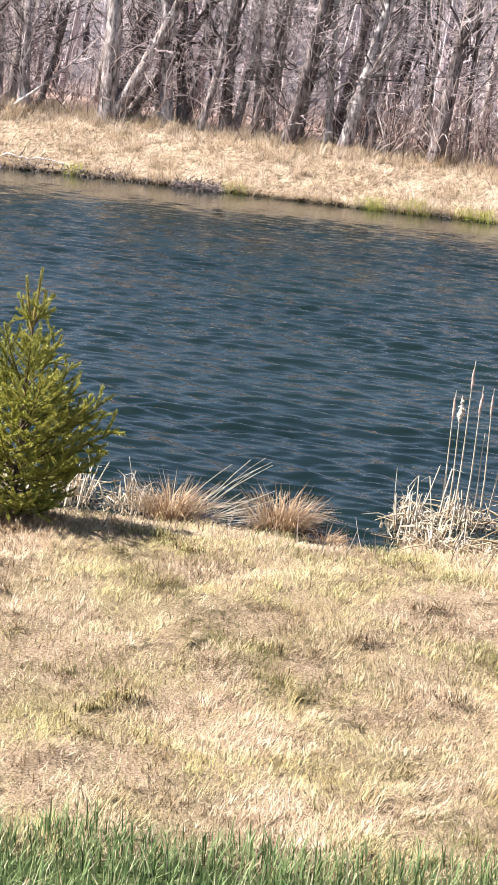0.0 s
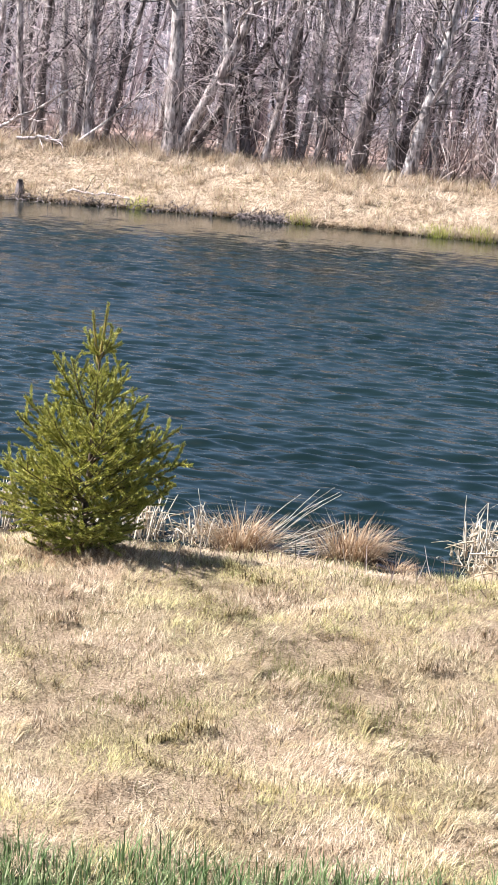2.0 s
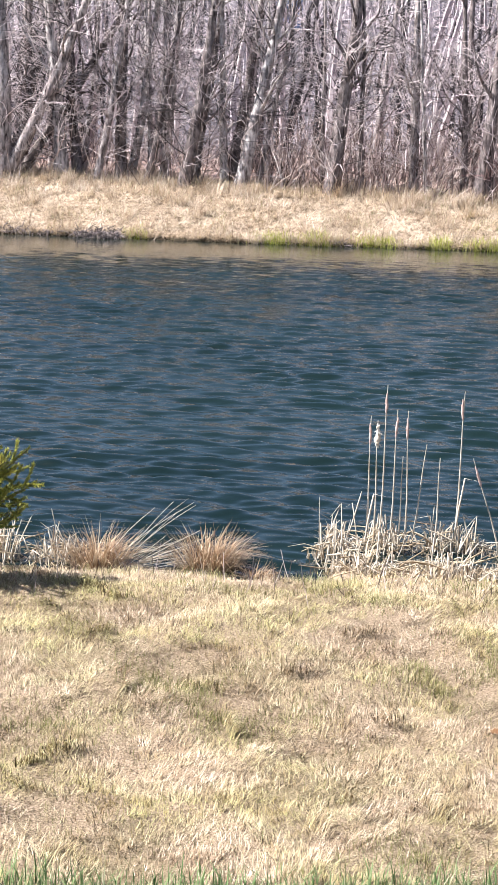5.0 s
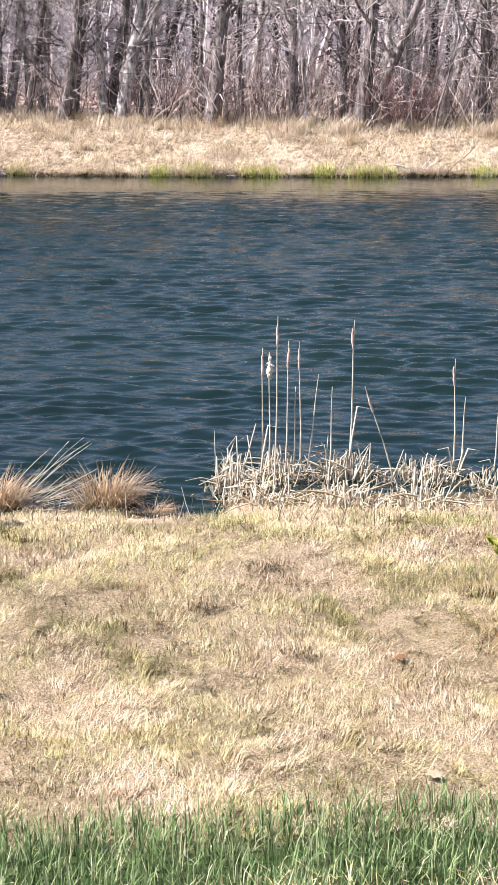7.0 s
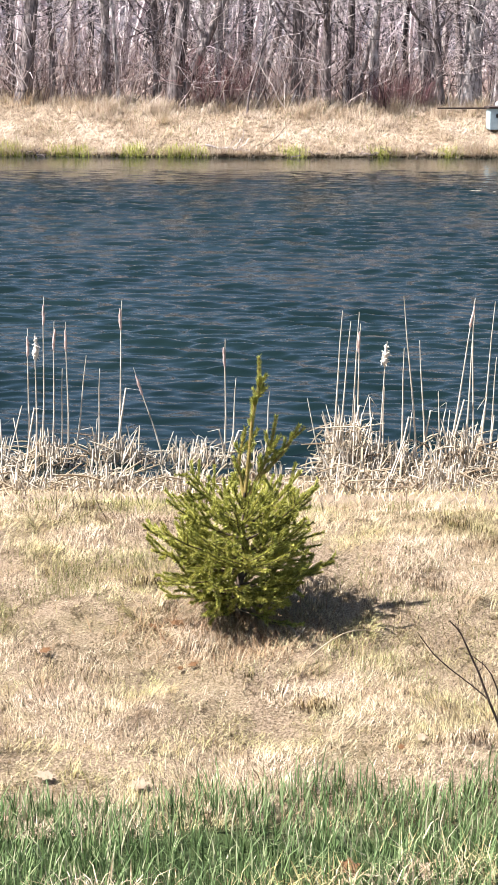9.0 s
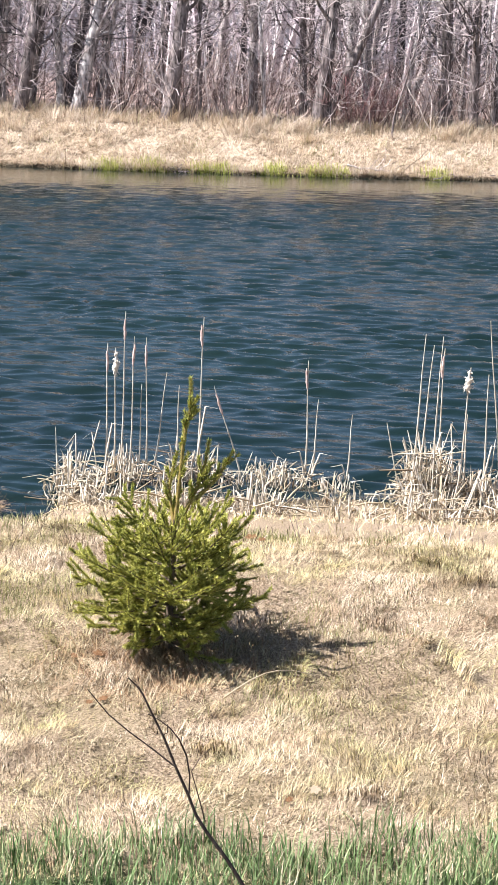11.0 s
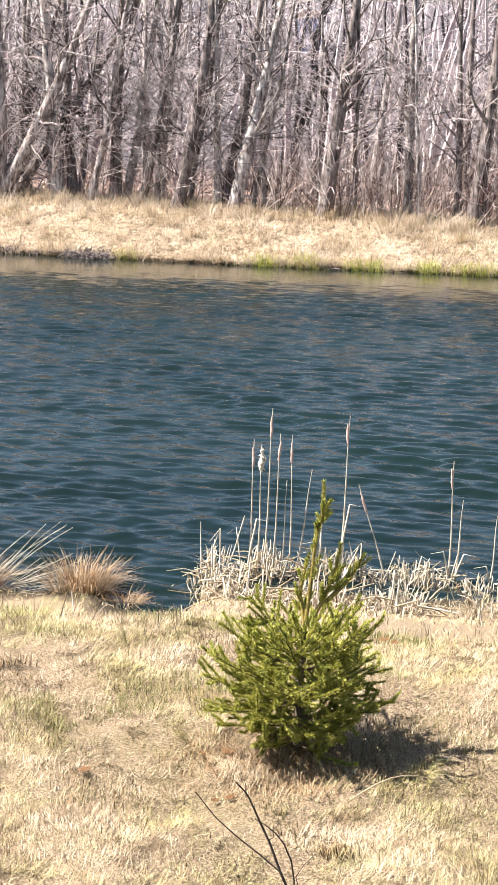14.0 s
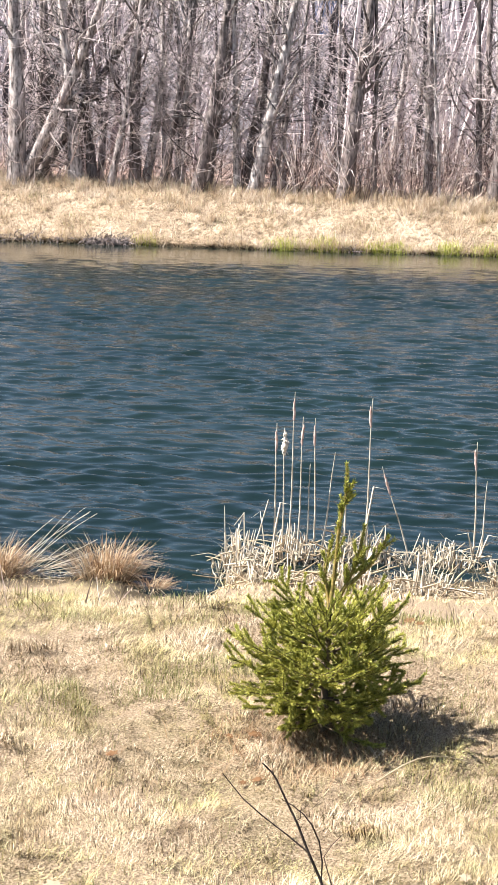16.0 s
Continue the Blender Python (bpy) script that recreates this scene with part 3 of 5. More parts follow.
def tree_meshes(tall, r0, lean, fork=0, light=False):
    k = 9 if light else 17
    f = np.linspace(0, 1, k)
    base = np.zeros((1 + fork, k, 3))
    for j in range(1 + fork):
        out = lean + (0 if j == 0 else RNG.choice([-1, 1]) * RNG.uniform(0.22, 0.5))
        base[j, :, 0] = tall * f * out + np.cumsum(RNG.normal(0, 0.05, k)) * tall * 0.045 - (0.16 * tall * f * f * out)
        base[j, :, 1] = tall * f * RNG.normal(0, 0.08) + np.cumsum(RNG.normal(0, 0.05, k)) * tall * 0.03
        base[j, :, 2] = tall * f * (1 if j == 0 else 0.85) - 0.25
    base -= base[:, :1] * [1, 1, 0]
    rad = r0 * (1 - 0.62 * f) * (1 + 0.22 * np.exp(-f * 22)) * (1 + RNG.normal(0, 0.035, k))
    rads = np.stack([rad * (1 if j == 0 else 0.7) for j in range(1 + fork)])
    m = 10
    l1, r1 = shoots(base, rads, m, 0.24, 0.95, 0.55, RNG.uniform(0.14, 0.34, m) * tall, 6, 0.34, 0.16, 0.12)
    trunk = join([tubes(base, rads, 10), tubes(l1, r1, 5)])
    few = 0.4 if light else 1.0
    m = int(60 * few)
    l2, r2 = shoots(l1, r1, m, 0.15, 1.0, 0.6, RNG.uniform(0.5, 1.7, m), 4, 0.6, 0.2, 0.04)
    r2 = np.clip(r2, 0.006, 0.02)
    m = int(50 * few)
    l3, r3 = shoots(base, rads, m, 0.07, 0.6, 0.72, RNG.uniform(0.6, 2.4, m), 6, 0.10, 0.2, 0.06)
    r3 = np.clip(r3, 0.005, 0.013)
    m = int(110 * few)
    l4, r4 = shoots(l2, r2, m, 0.2, 1.0, 0.6, RNG.uniform(0.25, 0.8, m), 3, 0.7, 0.2, 0.04)
    m = int(170 * few)
    l5, r5 = shoots(l3, r3, m, 0.2, 1.0, 0.65, RNG.uniform(0.25, 0.9, m), 3, 0.7, 0.2, 0.04)
    crown = join([tubes(l2, r2, 3), tubes(l3, r3, 3), tubes(l4, np.maximum(r4, 0.0055), 3), tubes(l5, np.maximum(r5, 0.0055), 3)])
    return trunk, crown


# x, distance behind the shore, lean per metre of height, girth, bark (0 grey, 1 dark with shade in its colour, 2 pale),
# forks
FRONT = [
    (-12.91, 5.00, -0.07, 0.26, 0, 0),
    (-12.78, 5.70, 0.07, 0.41, 1, 0),
    (-11.96, 6.40, -0.04, 0.26, 2, 0),
    (-10.93, 5.35, -0.02, 0.40, 0, 0),
    (-10.56, 6.05, 0.26, 0.22, 1, 0),
    (-8.07, 5.00, 0.01, 0.62, 0, 1),
    (-7.75, 5.70, 0.73, 0.33, 1, 0),
    (-7.62, 6.40, 0.05, 0.33, 1, 0),
    (-6.14, 5.35, -0.08, 0.44, 2, 0),
    (-5.70, 6.05, -0.07, 0.37, 1, 0),
    (-5.01, 5.00, 0.20, 0.25, 0, 0),
    (-4.25, 5.70, 0.02, 0.40, 1, 0),
    (-4.02, 6.40, 0.18, 0.33, 2, 0),
    (-3.46, 5.35, 0.21, 0.25, 1, 0),
    (-2.97, 6.05, 0.14, 0.29, 0, 0),
    (-2.22, 5.00, 0.19, 0.42, 1, 0),
    (-1.93, 5.70, 0.17, 0.25, 1, 0),
    (-0.79, 6.40, 0.18, 0.36, 1, 0),
    (-0.51, 5.35, 0.26, 0.46, 2, 0),
    (0.04, 6.05, 0.21, 0.18, 0, 0),
    (2.32, 5.00, 0.15, 0.52, 1, 0),
    (3.29, 5.70, -0.01, 0.18, 1, 0),
    (4.97, 6.40, 0.00, 0.32, 0, 0),
    (5.32, 5.35, -0.06, 0.14, 2, 0),
    (6.50, 6.05, -0.00, 0.24, 1, 0),
    (6.83, 5.00, 0.11, 0.48, 1, 1),
    (8.42, 5.70, -0.03, 0.21, 0, 0),
    (9.55, 6.40, 0.11, 0.14, 2, 0),
    (8.30, 5.35, -0.01, 0.21, 2, 0),
    (10.82, 6.05, -0.03, 0.42, 1, 0),
    (11.49, 5.00, -0.05, 0.31, 1, 0),
    (12.24, 5.70, 0.01, 0.28, 1, 0),
    (15.05, 6.40, -0.17, 0.52, 0, 0),
    (15.07, 5.35, -0.11, 0.24, 1, 0),
    (16.08, 6.05, 0.06, 0.68, 2, 0),
    (16.48, 5.00, 0.11, 0.23, 0, 0),
]
BARKS = (BARK, BARK_DARK_SHADED, BARK_PALE)
BARK_WORDS = ("grey-barked", "dark shade-toned", "pale-barked")


def front_trees():
    made = []
    for x, s, lean, girth, kind, fork in FRONT:
        y = float(far_shore(x)) + s
        tall = RNG.uniform(7.0, 8.6)
        lean_word = "leaning" if abs(lean) > 0.1 else "upright"
        t = thing("bare_tree", pose(x, y, float(height(x, y))), f"{lean_word} {BARK_WORDS[kind]} leafless tree on the far bank", "tree", "trees along the far bank")
        trunk, crown = tree_meshes(tall, girth * 0.52, lean, fork)
        part("trunk", trunk, BARKS[kind], t)
        part("crown", crown, TWIGS, t, "bare grey branches and twigs")
        made.append(t)
    deep = []
    for n in range(14):
        kind = int(RNG.choice([0, 1, 1, 2]))
        x, y = RNG.uniform(-18, 24), 0.0
        y = float(far_shore(x)) + RNG.uniform(6.5, 10)
        t = thing("bare_tree", pose(x, y, float(height(x, y))), "slender leafless tree standing deeper in the woods", "tree", "trees deeper in the woods")
        trunk, crown = tree_meshes(RNG.uniform(6.8, 8.5), RNG.uniform(0.08, 0.17), RNG.normal(0.12, 0.12), 0, True)
        part("trunk", trunk, BARKS[kind], t)
        part("crown", crown, TWIGS, t, "bare grey branches and twigs")
        deep.append(t)
    for n in range(84):
        x = RNG.uniform(-22, 27)
        y = float(far_shore(x)) + RNG.uniform(5.6, 17)
        src = deep[int(RNG.integers(0, len(deep)))]
        sc = RNG.uniform(0.7, 1.15)
        m = Matrix.Translation((x, y, float(height(x, y)))) @ Matrix.Rotation(RNG.uniform(-0.5, 0.5), 4, "Z") @ Matrix.Scale(sc, 4)
        copy_thing(src, m)


front_trees()


def far_woods():
    n = 620
    x = RNG.uniform(-1, 1, n)
    s = 12 + 75 * RNG.random(n) ** 1.3
    x = 2 + x * (26 + s * 0.45)
    x = np.where((np.abs(x - 2.1) < 1.2) & (s > 45), x + np.where(x > 2.1, 1.6, -1.6), x)  # a clearing before the shed
    y = far_shore(np.clip(x, -40, 40)) + s
    z = height(x, y)
    k = 6
    f = np.linspace(0, 1, k)
    tall = RNG.uniform(7, 11, n)
    lean = RNG.normal(0.06, 0.1, n)
    lines = np.stack([x[:, None] + (tall * lean)[:, None] * f, y[:, None] + 0 * f, z[:, None] - 0.3 + tall[:, None] * f], -1)
    lines[:, 1:, :2] += RNG.normal(0, 0.12, (n, k - 1, 2))
    rad = RNG.uniform(0.05, 0.2, n)[:, None] * (1 - 0.75 * f)
    l1, r1 = shoots(lines, rad, 8600, 0.03, 0.95, 0.7, RNG.uniform(0.8, 3.2, 8600), 4, 0.22, 0.16, 0.05)
    l2, r2 = shoots(l1, r1, 15000, 0.2, 1.0, 0.6, RNG.uniform(0.5, 1.5, 15000), 3, 0.6, 0.2, 0.03)
    stuff("far_woods", join([tubes(lines, rad, 5), tubes(l1, np.clip(r1, 0.012, 0.05), 3), tubes(l2, np.maximum(r2, 0.009), 3)]), FARTWIGS, "dense bare grey-brown woods rising behind the pond", "woods")


def thicket():
    n = 3000
    x = np.where(RNG.random(3000) < 0.35, RNG.uniform(0, 14, 3000), RNG.uniform(-20, 25, 3000))
    y = far_shore(x) + 4.6 + 10 * RNG.random(n) ** 1.2
    way = np.stack([RNG.normal(0.12, 0.4, n), RNG.normal(0, 0.3, n), np.ones(n)], 1)
    lines = limb_lines(rooted(x, y, 0.05), way, RNG.uniform(0.4, 2.6, n), 5, 0.16, 0.05)
    rad = RNG.uniform(0.006, 0.022, n)[:, None] * np.linspace(1, 0.35, 5)
    l2, r2 = shoots(lines, rad, 5000, 0.2, 1.0, 0.6, RNG.uniform(0.3, 1.1, 5000), 3, 0.6)
    stuff("thicket", join([tubes(lines, rad, 3), tubes(l2, np.maximum(r2, 0.005), 3)]), BRUSH, "tangled reddish-brown leafless brush under the trees", "brush")


def red_shrub(x, s, size):
    y = float(far_shore(x)) + s
    n = 66
    t = thing("red_twig_shrub", pose(x, y, float(height(x, y))), "leafless red-stemmed shrub at the edge of the woods", "shrub", "red shrubs")
    a = RNG.uniform(0, 6.28, n)
    way = np.stack([np.cos(a) * 0.6, np.sin(a) * 0.6, np.ones(n)], 1)
    root = np.stack([np.cos(a), np.sin(a), 0 * a], 1) * RNG.uniform(0, 0.25 * size, n)[:, None]
    lines = limb_lines(root, way, RNG.uniform(0.7, 1.3, n) * size, 5, 0.14, 0.02)
    rad = 0.0065 * np.linspace(1, 0.5, 5)[None] * np.ones((n, 1))
    l2, r2 = shoots(lines, rad, 200, 0.3, 1.0, 0.5, RNG.uniform(0.2, 0.6, 200) * size, 3, 0.7)
    tagged(part("brush", join([tubes(lines, rad, 4), tubes(l2, np.maximum(r2, 0.005), 3)]), REDBRUSH, t), kind="stuff")


far_woods()
thicket()
for rx, rs, rsize in ((7.9, 5.2, 1.4), (8.7, 5.6, 1.1), (13.3, 5.0, 0.9), (14.3, 5.3, 0.9)):
    red_shrub(rx, rs, rsize)


# ---------------------------------------------------------------- young spruces
RNG = np.random.default_rng(31)


def needle_set(lines, per_m, long, wide):
    """Needles all round the shoots."""
    seg = np.linalg.norm(np.diff(lines, axis=1), axis=2).sum(1)
    m = int(seg.sum() * per_m)
    i = RNG.choice(len(lines), m, p=seg / seg.sum())
    k = lines.shape[1]
    f = RNG.uniform(0.05, 1.0, m) * (k - 1)
    j = np.minimum(f.astype(int), k - 2)
    t = (f - j)[:, None]
    at = lines[i, j] * (1 - t) + lines[i, j + 1] * t
    d = lines[i, j + 1] - lines[i, j]
    d /= np.linalg.norm(d, axis=1, keepdims=True) + 1e-9
    side = RNG.normal(0, 1, (m, 3)) + [0, 0, 0.5]
    side -= (side * d).sum(1, keepdims=True) * d
    side /= np.linalg.norm(side, axis=1, keepdims=True) + 1e-9
    way = d * 0.74 + side * 0.66
    w = np.cross(way, RNG.normal(0, 1, (m, 3)))
    w /= np.linalg.norm(w, axis=1, keepdims=True) + 1e-9
    ln = RNG.uniform(0.7, 1.15, m)[:, None] * long
    verts = np.stack([at + w * wide / 2, at + way * ln, at - w * wide / 2], 1).reshape(-1, 3)
    return verts, [np.arange(m)[:, None] * 3 + np.array([[0, 1, 2]])]


def spruce_branch(length, fingers, long, wide, per_m):
    """A bough along +x, upturned at the end, with finger-like shoots to both sides."""
    k = 7
    f = np.linspace(0, 1, k)
    main = np.stack([length * f, np.cumsum(RNG.normal(0, 0.012, k)) * length, length * (0.18 * f**2.2)], -1)[None]
    mr = np.array([0.0042 * (1 - 0.7 * f)]) * (0.5 + length * 2)
    m = fingers
    ff = np.linspace(0.14, 0.93, m) + RNG.normal(0, 0.02, m)
    at = np.stack([np.interp(ff, f, main[0, :, c]) for c in range(3)], 1)
    sign = np.where(np.arange(m) % 2 == 0, 1, -1)
    way = np.stack([np.full(m, 0.78), sign * RNG.uniform(0.5, 1.0, m), RNG.uniform(-0.1, 0.25, m) + 0.2 * ff], 1)
    ln = length * RNG.uniform(0.75, 1.15, m) * (0.58 * (1 - ff) + 0.18)
    sub = limb_lines(at, way, ln, 4, 0.05, 0.09)
    sr = 0.002 * np.linspace(1, 0.6, 4)[None] * np.ones((m, 1))
    wood = join([tubes(main, mr, 6), tubes(sub, sr, 4)])
    q = max(2, m // 2)
    tips, _ = shoots(sub[:q], sr[:q], m, 0.25, 0.65, 0.5, np.repeat(ln[:q], 2)[:m] * 0.5 if 2 * q >= m else np.full(m, ln.mean() * 0.5), 4, 0.8, 0.05, 0.08)
    return wood, join([needle_set(np.concatenate([sub, tips]), per_m, long, wide), needle_set(main[:, 1:], per_m, long, wide)])


def spruce(place, stem_top, whorls, leaders, long, per_m, label, turn):
    """whorls: height, boughs, reach, rise in degrees. leaders: points of an upright shoot and the side shoots along it."""
    t = thing("young_spruce", place, label, "spruce", "young spruces on the lawn")
    f = np.linspace(0, 1, 7)
    stem = np.stack([stem_top[0] * f, 0.008 * np.sin(4 * f), stem_top[1] * f - 0.03 * (1 - f)], -1)[None]
    part("trunk", tubes(stem, np.array([0.016 * (1 - 0.72 * f)]), 8), WOOD, t)
    kinds = []
    for ln, sh in ((0.38, 8), (0.34, 8), (0.31, 7), (0.26, 6), (0.26, 6), (0.19, 5), (0.14, 4), (0.10, 3)):
        wood, needles = spruce_branch(ln, sh, long, 0.0031, per_m)
        kinds.append((ln, mesh_of("branch", *wood, WOOD, True), mesh_of("needles", *needles, NEEDLE)))
    for w, (h, count, reach, rise) in enumerate(whorls):
        for n in range(count):
            want = reach * RNG.uniform(0.78, 1.14)
            a = turn + w * 1.1 + (n + RNG.normal(0, 0.16)) * 2 * np.pi / count
            ln, wood, needles = min(kinds, key=lambda q: abs(q[0] - want) + RNG.uniform(0, 0.03))
            up = radians(rise + RNG.normal(0, 6))
            z = h + RNG.normal(0, 0.012)
            sx = float(np.interp(z, stem[0, :, 2], stem[0, :, 0]))
            m = Matrix.Translation((sx, 0, z)) @ Matrix.Rotation(a, 4, "Z") @ Matrix.Rotation(-up, 4, "Y") @ Matrix.Rotation(RNG.normal(0, 0.3), 4, "X") @ Matrix.Scale(want / ln, 4)
            b = part("branch", wood, None, t, m=m)
            part("needles", needles, None, b)
    for pts, side, reach, bare in leaders:
        ctrl = np.array(pts, float)
        g = np.linspace(0, len(pts) - 1, 8)
        line = np.stack([np.interp(g, np.arange(len(pts)), ctrl[:, c]) for c in range(3)], 1)[None]
        thick = np.array([np.linspace(0.0075, 0.003, 8)])
        got = [tubes(line, thick, 6)]
        if side:
            sub, subr = shoots(line, thick, side, 0.1, 0.8, 0.42, RNG.uniform(0.5, 1.1, side) * reach, 4, 0.45, 0.05, 0.12)
            got.append(tubes(sub, subr, 4))
        b = part("shoot", join(got), GOLDBARK, t)
        fur = [needle_set(line, per_m * (0.45 if bare else 1.0), long * 1.1, 0.0031)]
        if side:
            fur.append(needle_set(sub, per_m, long * 1.05, 0.0031))
        part("needles", mesh_of("needles", *join(fur), NEEDLE), None, b)
    return t


spruce(pose(-1.30, 6.62, 0.04), (0.045, 0.83),
       [(0.05, 6, 0.22, 0), (0.09, 7, 0.30, 4), (0.14, 8, 0.35, 9), (0.19, 8, 0.37, 14), (0.25, 8, 0.39, 20), (0.32, 8, 0.38, 27), (0.39, 7, 0.36, 33), (0.48, 4, 0.28, 38), (0.58, 5, 0.31, 45), (0.72, 3, 0.12, 42), (0.83, 4, 0.15, 50)],
       [([(0.04, 0, 0.82), (0.055, 0, 0.94), (0.068, 0, 1.07)], 0, 0, False), ([(0.04, 0, 0.82), (0.02, 0.01, 0.92), (0.006, 0.01, 1.03)], 0, 0, False), ([(0.03, 0, 0.54), (0.04, 0, 0.68), (0.044, 0, 0.83)], 0, 0, True)],
       0.0150, 2100, "young green spruce with open upright top shoots on the lawn", 0.4)
spruce(pose(1.45, 5.28, 0.0), (0.02, 0.47),
       [(0.07, 6, 0.19, -4), (0.11, 7, 0.26, 0), (0.15, 8, 0.29, 5), (0.20, 9, 0.31, 11), (0.25, 8, 0.30, 18), (0.30, 6, 0.28, 27), (0.35, 5, 0.23, 38), (0.41, 3, 0.13, 50)],
       [([(0.02, 0, 0.45), (0.035, 0, 0.60), (0.045, 0, 0.74), (0.065, 0, 0.82), (0.064, 0, 0.92)], 18, 0.05, False), ([(0.03, 0, 0.45), (0.08, 0, 0.55), (0.11, 0.01, 0.63), (0.125, 0.01, 0.72)], 12, 0.075, False),
        ([(0.02, 0, 0.44), (0.0, 0.02, 0.56), (0.025, 0.03, 0.68)], 9, 0.055, False), ([(0.07, 0, 0.52), (0.15, 0, 0.60), (0.20, 0, 0.69)], 5, 0.06, False)],
       0.0145, 2600, "bushy bright green young spruce with twin leaders on the lawn", 2.1)


# ---------------------------------------------------------------- cattails and reeds
def cattail(x, y, top, foot, dx, head):
    """A stalk from the water's edge. head: 0 bare, 1 brown, 2 fluffy white."""
    label = ("bleached bare cattail stalk at the water's edge", "pale cattail stalk with a brown seed head", "cattail stalk with a burst white seed head")[head]
    t = thing("cattail", pose(x, y, foot), label, "cattail", "cattails at the water's edge")
    h = top - foot
    f = np.linspace(0, 1, 6)
    line = np.stack([dx * f + 0.012 * np.sin(5 * f), 0.03 * f, h * f], -1)[None]
    part("stalk", tubes(line, np.array([0.0115 * (1 - 0.7 * f)]), 6), STALK, t)
    if RNG.random() < 0.6:
        w = RNG.choice([-1, 1])
        k = RNG.uniform(0.25, 0.5)
        bend = np.array([[(dx * 0.1, 0, 0.1 * h), (dx * 0.3 + 0.02 * w, -0.01, 0.6 * k * h), (dx * 0.4 + 0.06 * w, -0.02, k * h), (dx * 0.4 + 0.17 * w, -0.03, k * h - 0.02)]])
        part("leaf", tubes(bend, np.array([[0.011, 0.010, 0.007, 0.003]]), 4), STALK, t)
    if head:
        c = 1 - (0.155 if head == 1 else 0.11) / h
        g = c + np.linspace(-0.115, 0.085, 11) / h
        sway = np.cumsum(RNG.normal(0, 0.0022 * head, 11))
        hl = np.stack([dx * g + 0.012 * np.sin(5 * g) + sway, 0.03 * g, h * g], -1)[None]
        r = np.array([0.005, 0.0105, 0.012, 0.0125, 0.013, 0.0125, 0.0125, 0.0115, 0.010, 0.008, 0.004])[None]
        r = r * (1 + RNG.normal(0, 0.10 if head == 1 else 0.3, (1, 11))) * (1.0 if head == 1 else 1.75)
        if head == 2:
            n = 60
            i = RNG.integers(1, 10, n)
            w = RNG.normal(0, 1, (n, 3))
            w /= np.linalg.norm(w, axis=1, keepdims=True)
            tuft = np.stack([hl[0, i], hl[0, i] + w * r[0, i, None] * 1.2, hl[0, i] + w * r[0, i, None] * 1.8 + [0.004, 0, -0.008]], 1)
            part("fluff", tubes(tuft, np.array([[0.006, 0.006, 0.001]]) * np.ones((n, 1)), 4), FLUFF, t, "loose white seed fluff")
        part("seed_head", tubes(hl, r, 8), HEAD if head == 1 else FLUFF, t)


# x and height of the tip, x and height of the foot, head
LEFT_CATS = [(1.12, -0.87, 1.07, 1), (1.19, -0.93, 1.15, 2), (1.28, -0.61, 1.21, 1), (1.36, -0.80, 1.29, 1), (1.47, -0.83, 1.45, 1), (1.43, -1.25, 1.37, 0), (1.66, -1.16, 1.50, 0), (1.77, -1.25, 1.71, 0), (1.99, -0.64, 1.91, 1), (2.09, -1.27, 2.37, 1), (2.96, -1.04, 2.93, 1), (3.38, -1.54, 3.31, 0), (3.06, -1.40, 2.98, 0)]
RIGHT_CATS = [(3.90, -0.64, 3.78, 0), (3.97, -0.73, 3.82, 0), (4.06, -0.66, 3.95, 0), (4.09, -0.78, 4.03, 1), (4.28, -0.90, 4.17, 2), (4.29, -1.34, 4.24, 0), (4.46, -0.98, 4.42, 0), (4.48, -0.53, 4.63, 0), (4.65, -0.95, 4.71, 0), (5.09, -0.53, 4.83, 1), (5.07, -0.78, 5.08, 0), (5.15, -0.70, 5.06, 0), (5.34, -0.60, 5.20, 0), (5.36, -0.75, 5.33, 0), (5.35, -1.10, 5.27, 0), (5.62, -0.75, 5.55, 1), (5.85, -0.9, 5.80, 0)]
for tx, tz, fx, hd in LEFT_CATS:
    cattail(fx, 15.8 + RNG.uniform(-0.15, 0.15), tz, -2.25, tx - fx, hd)
for tx, tz, fx, hd in RIGHT_CATS:
    cattail(fx, 15.0 + RNG.uniform(-0.15, 0.15), tz, -2.22, tx - fx, hd)


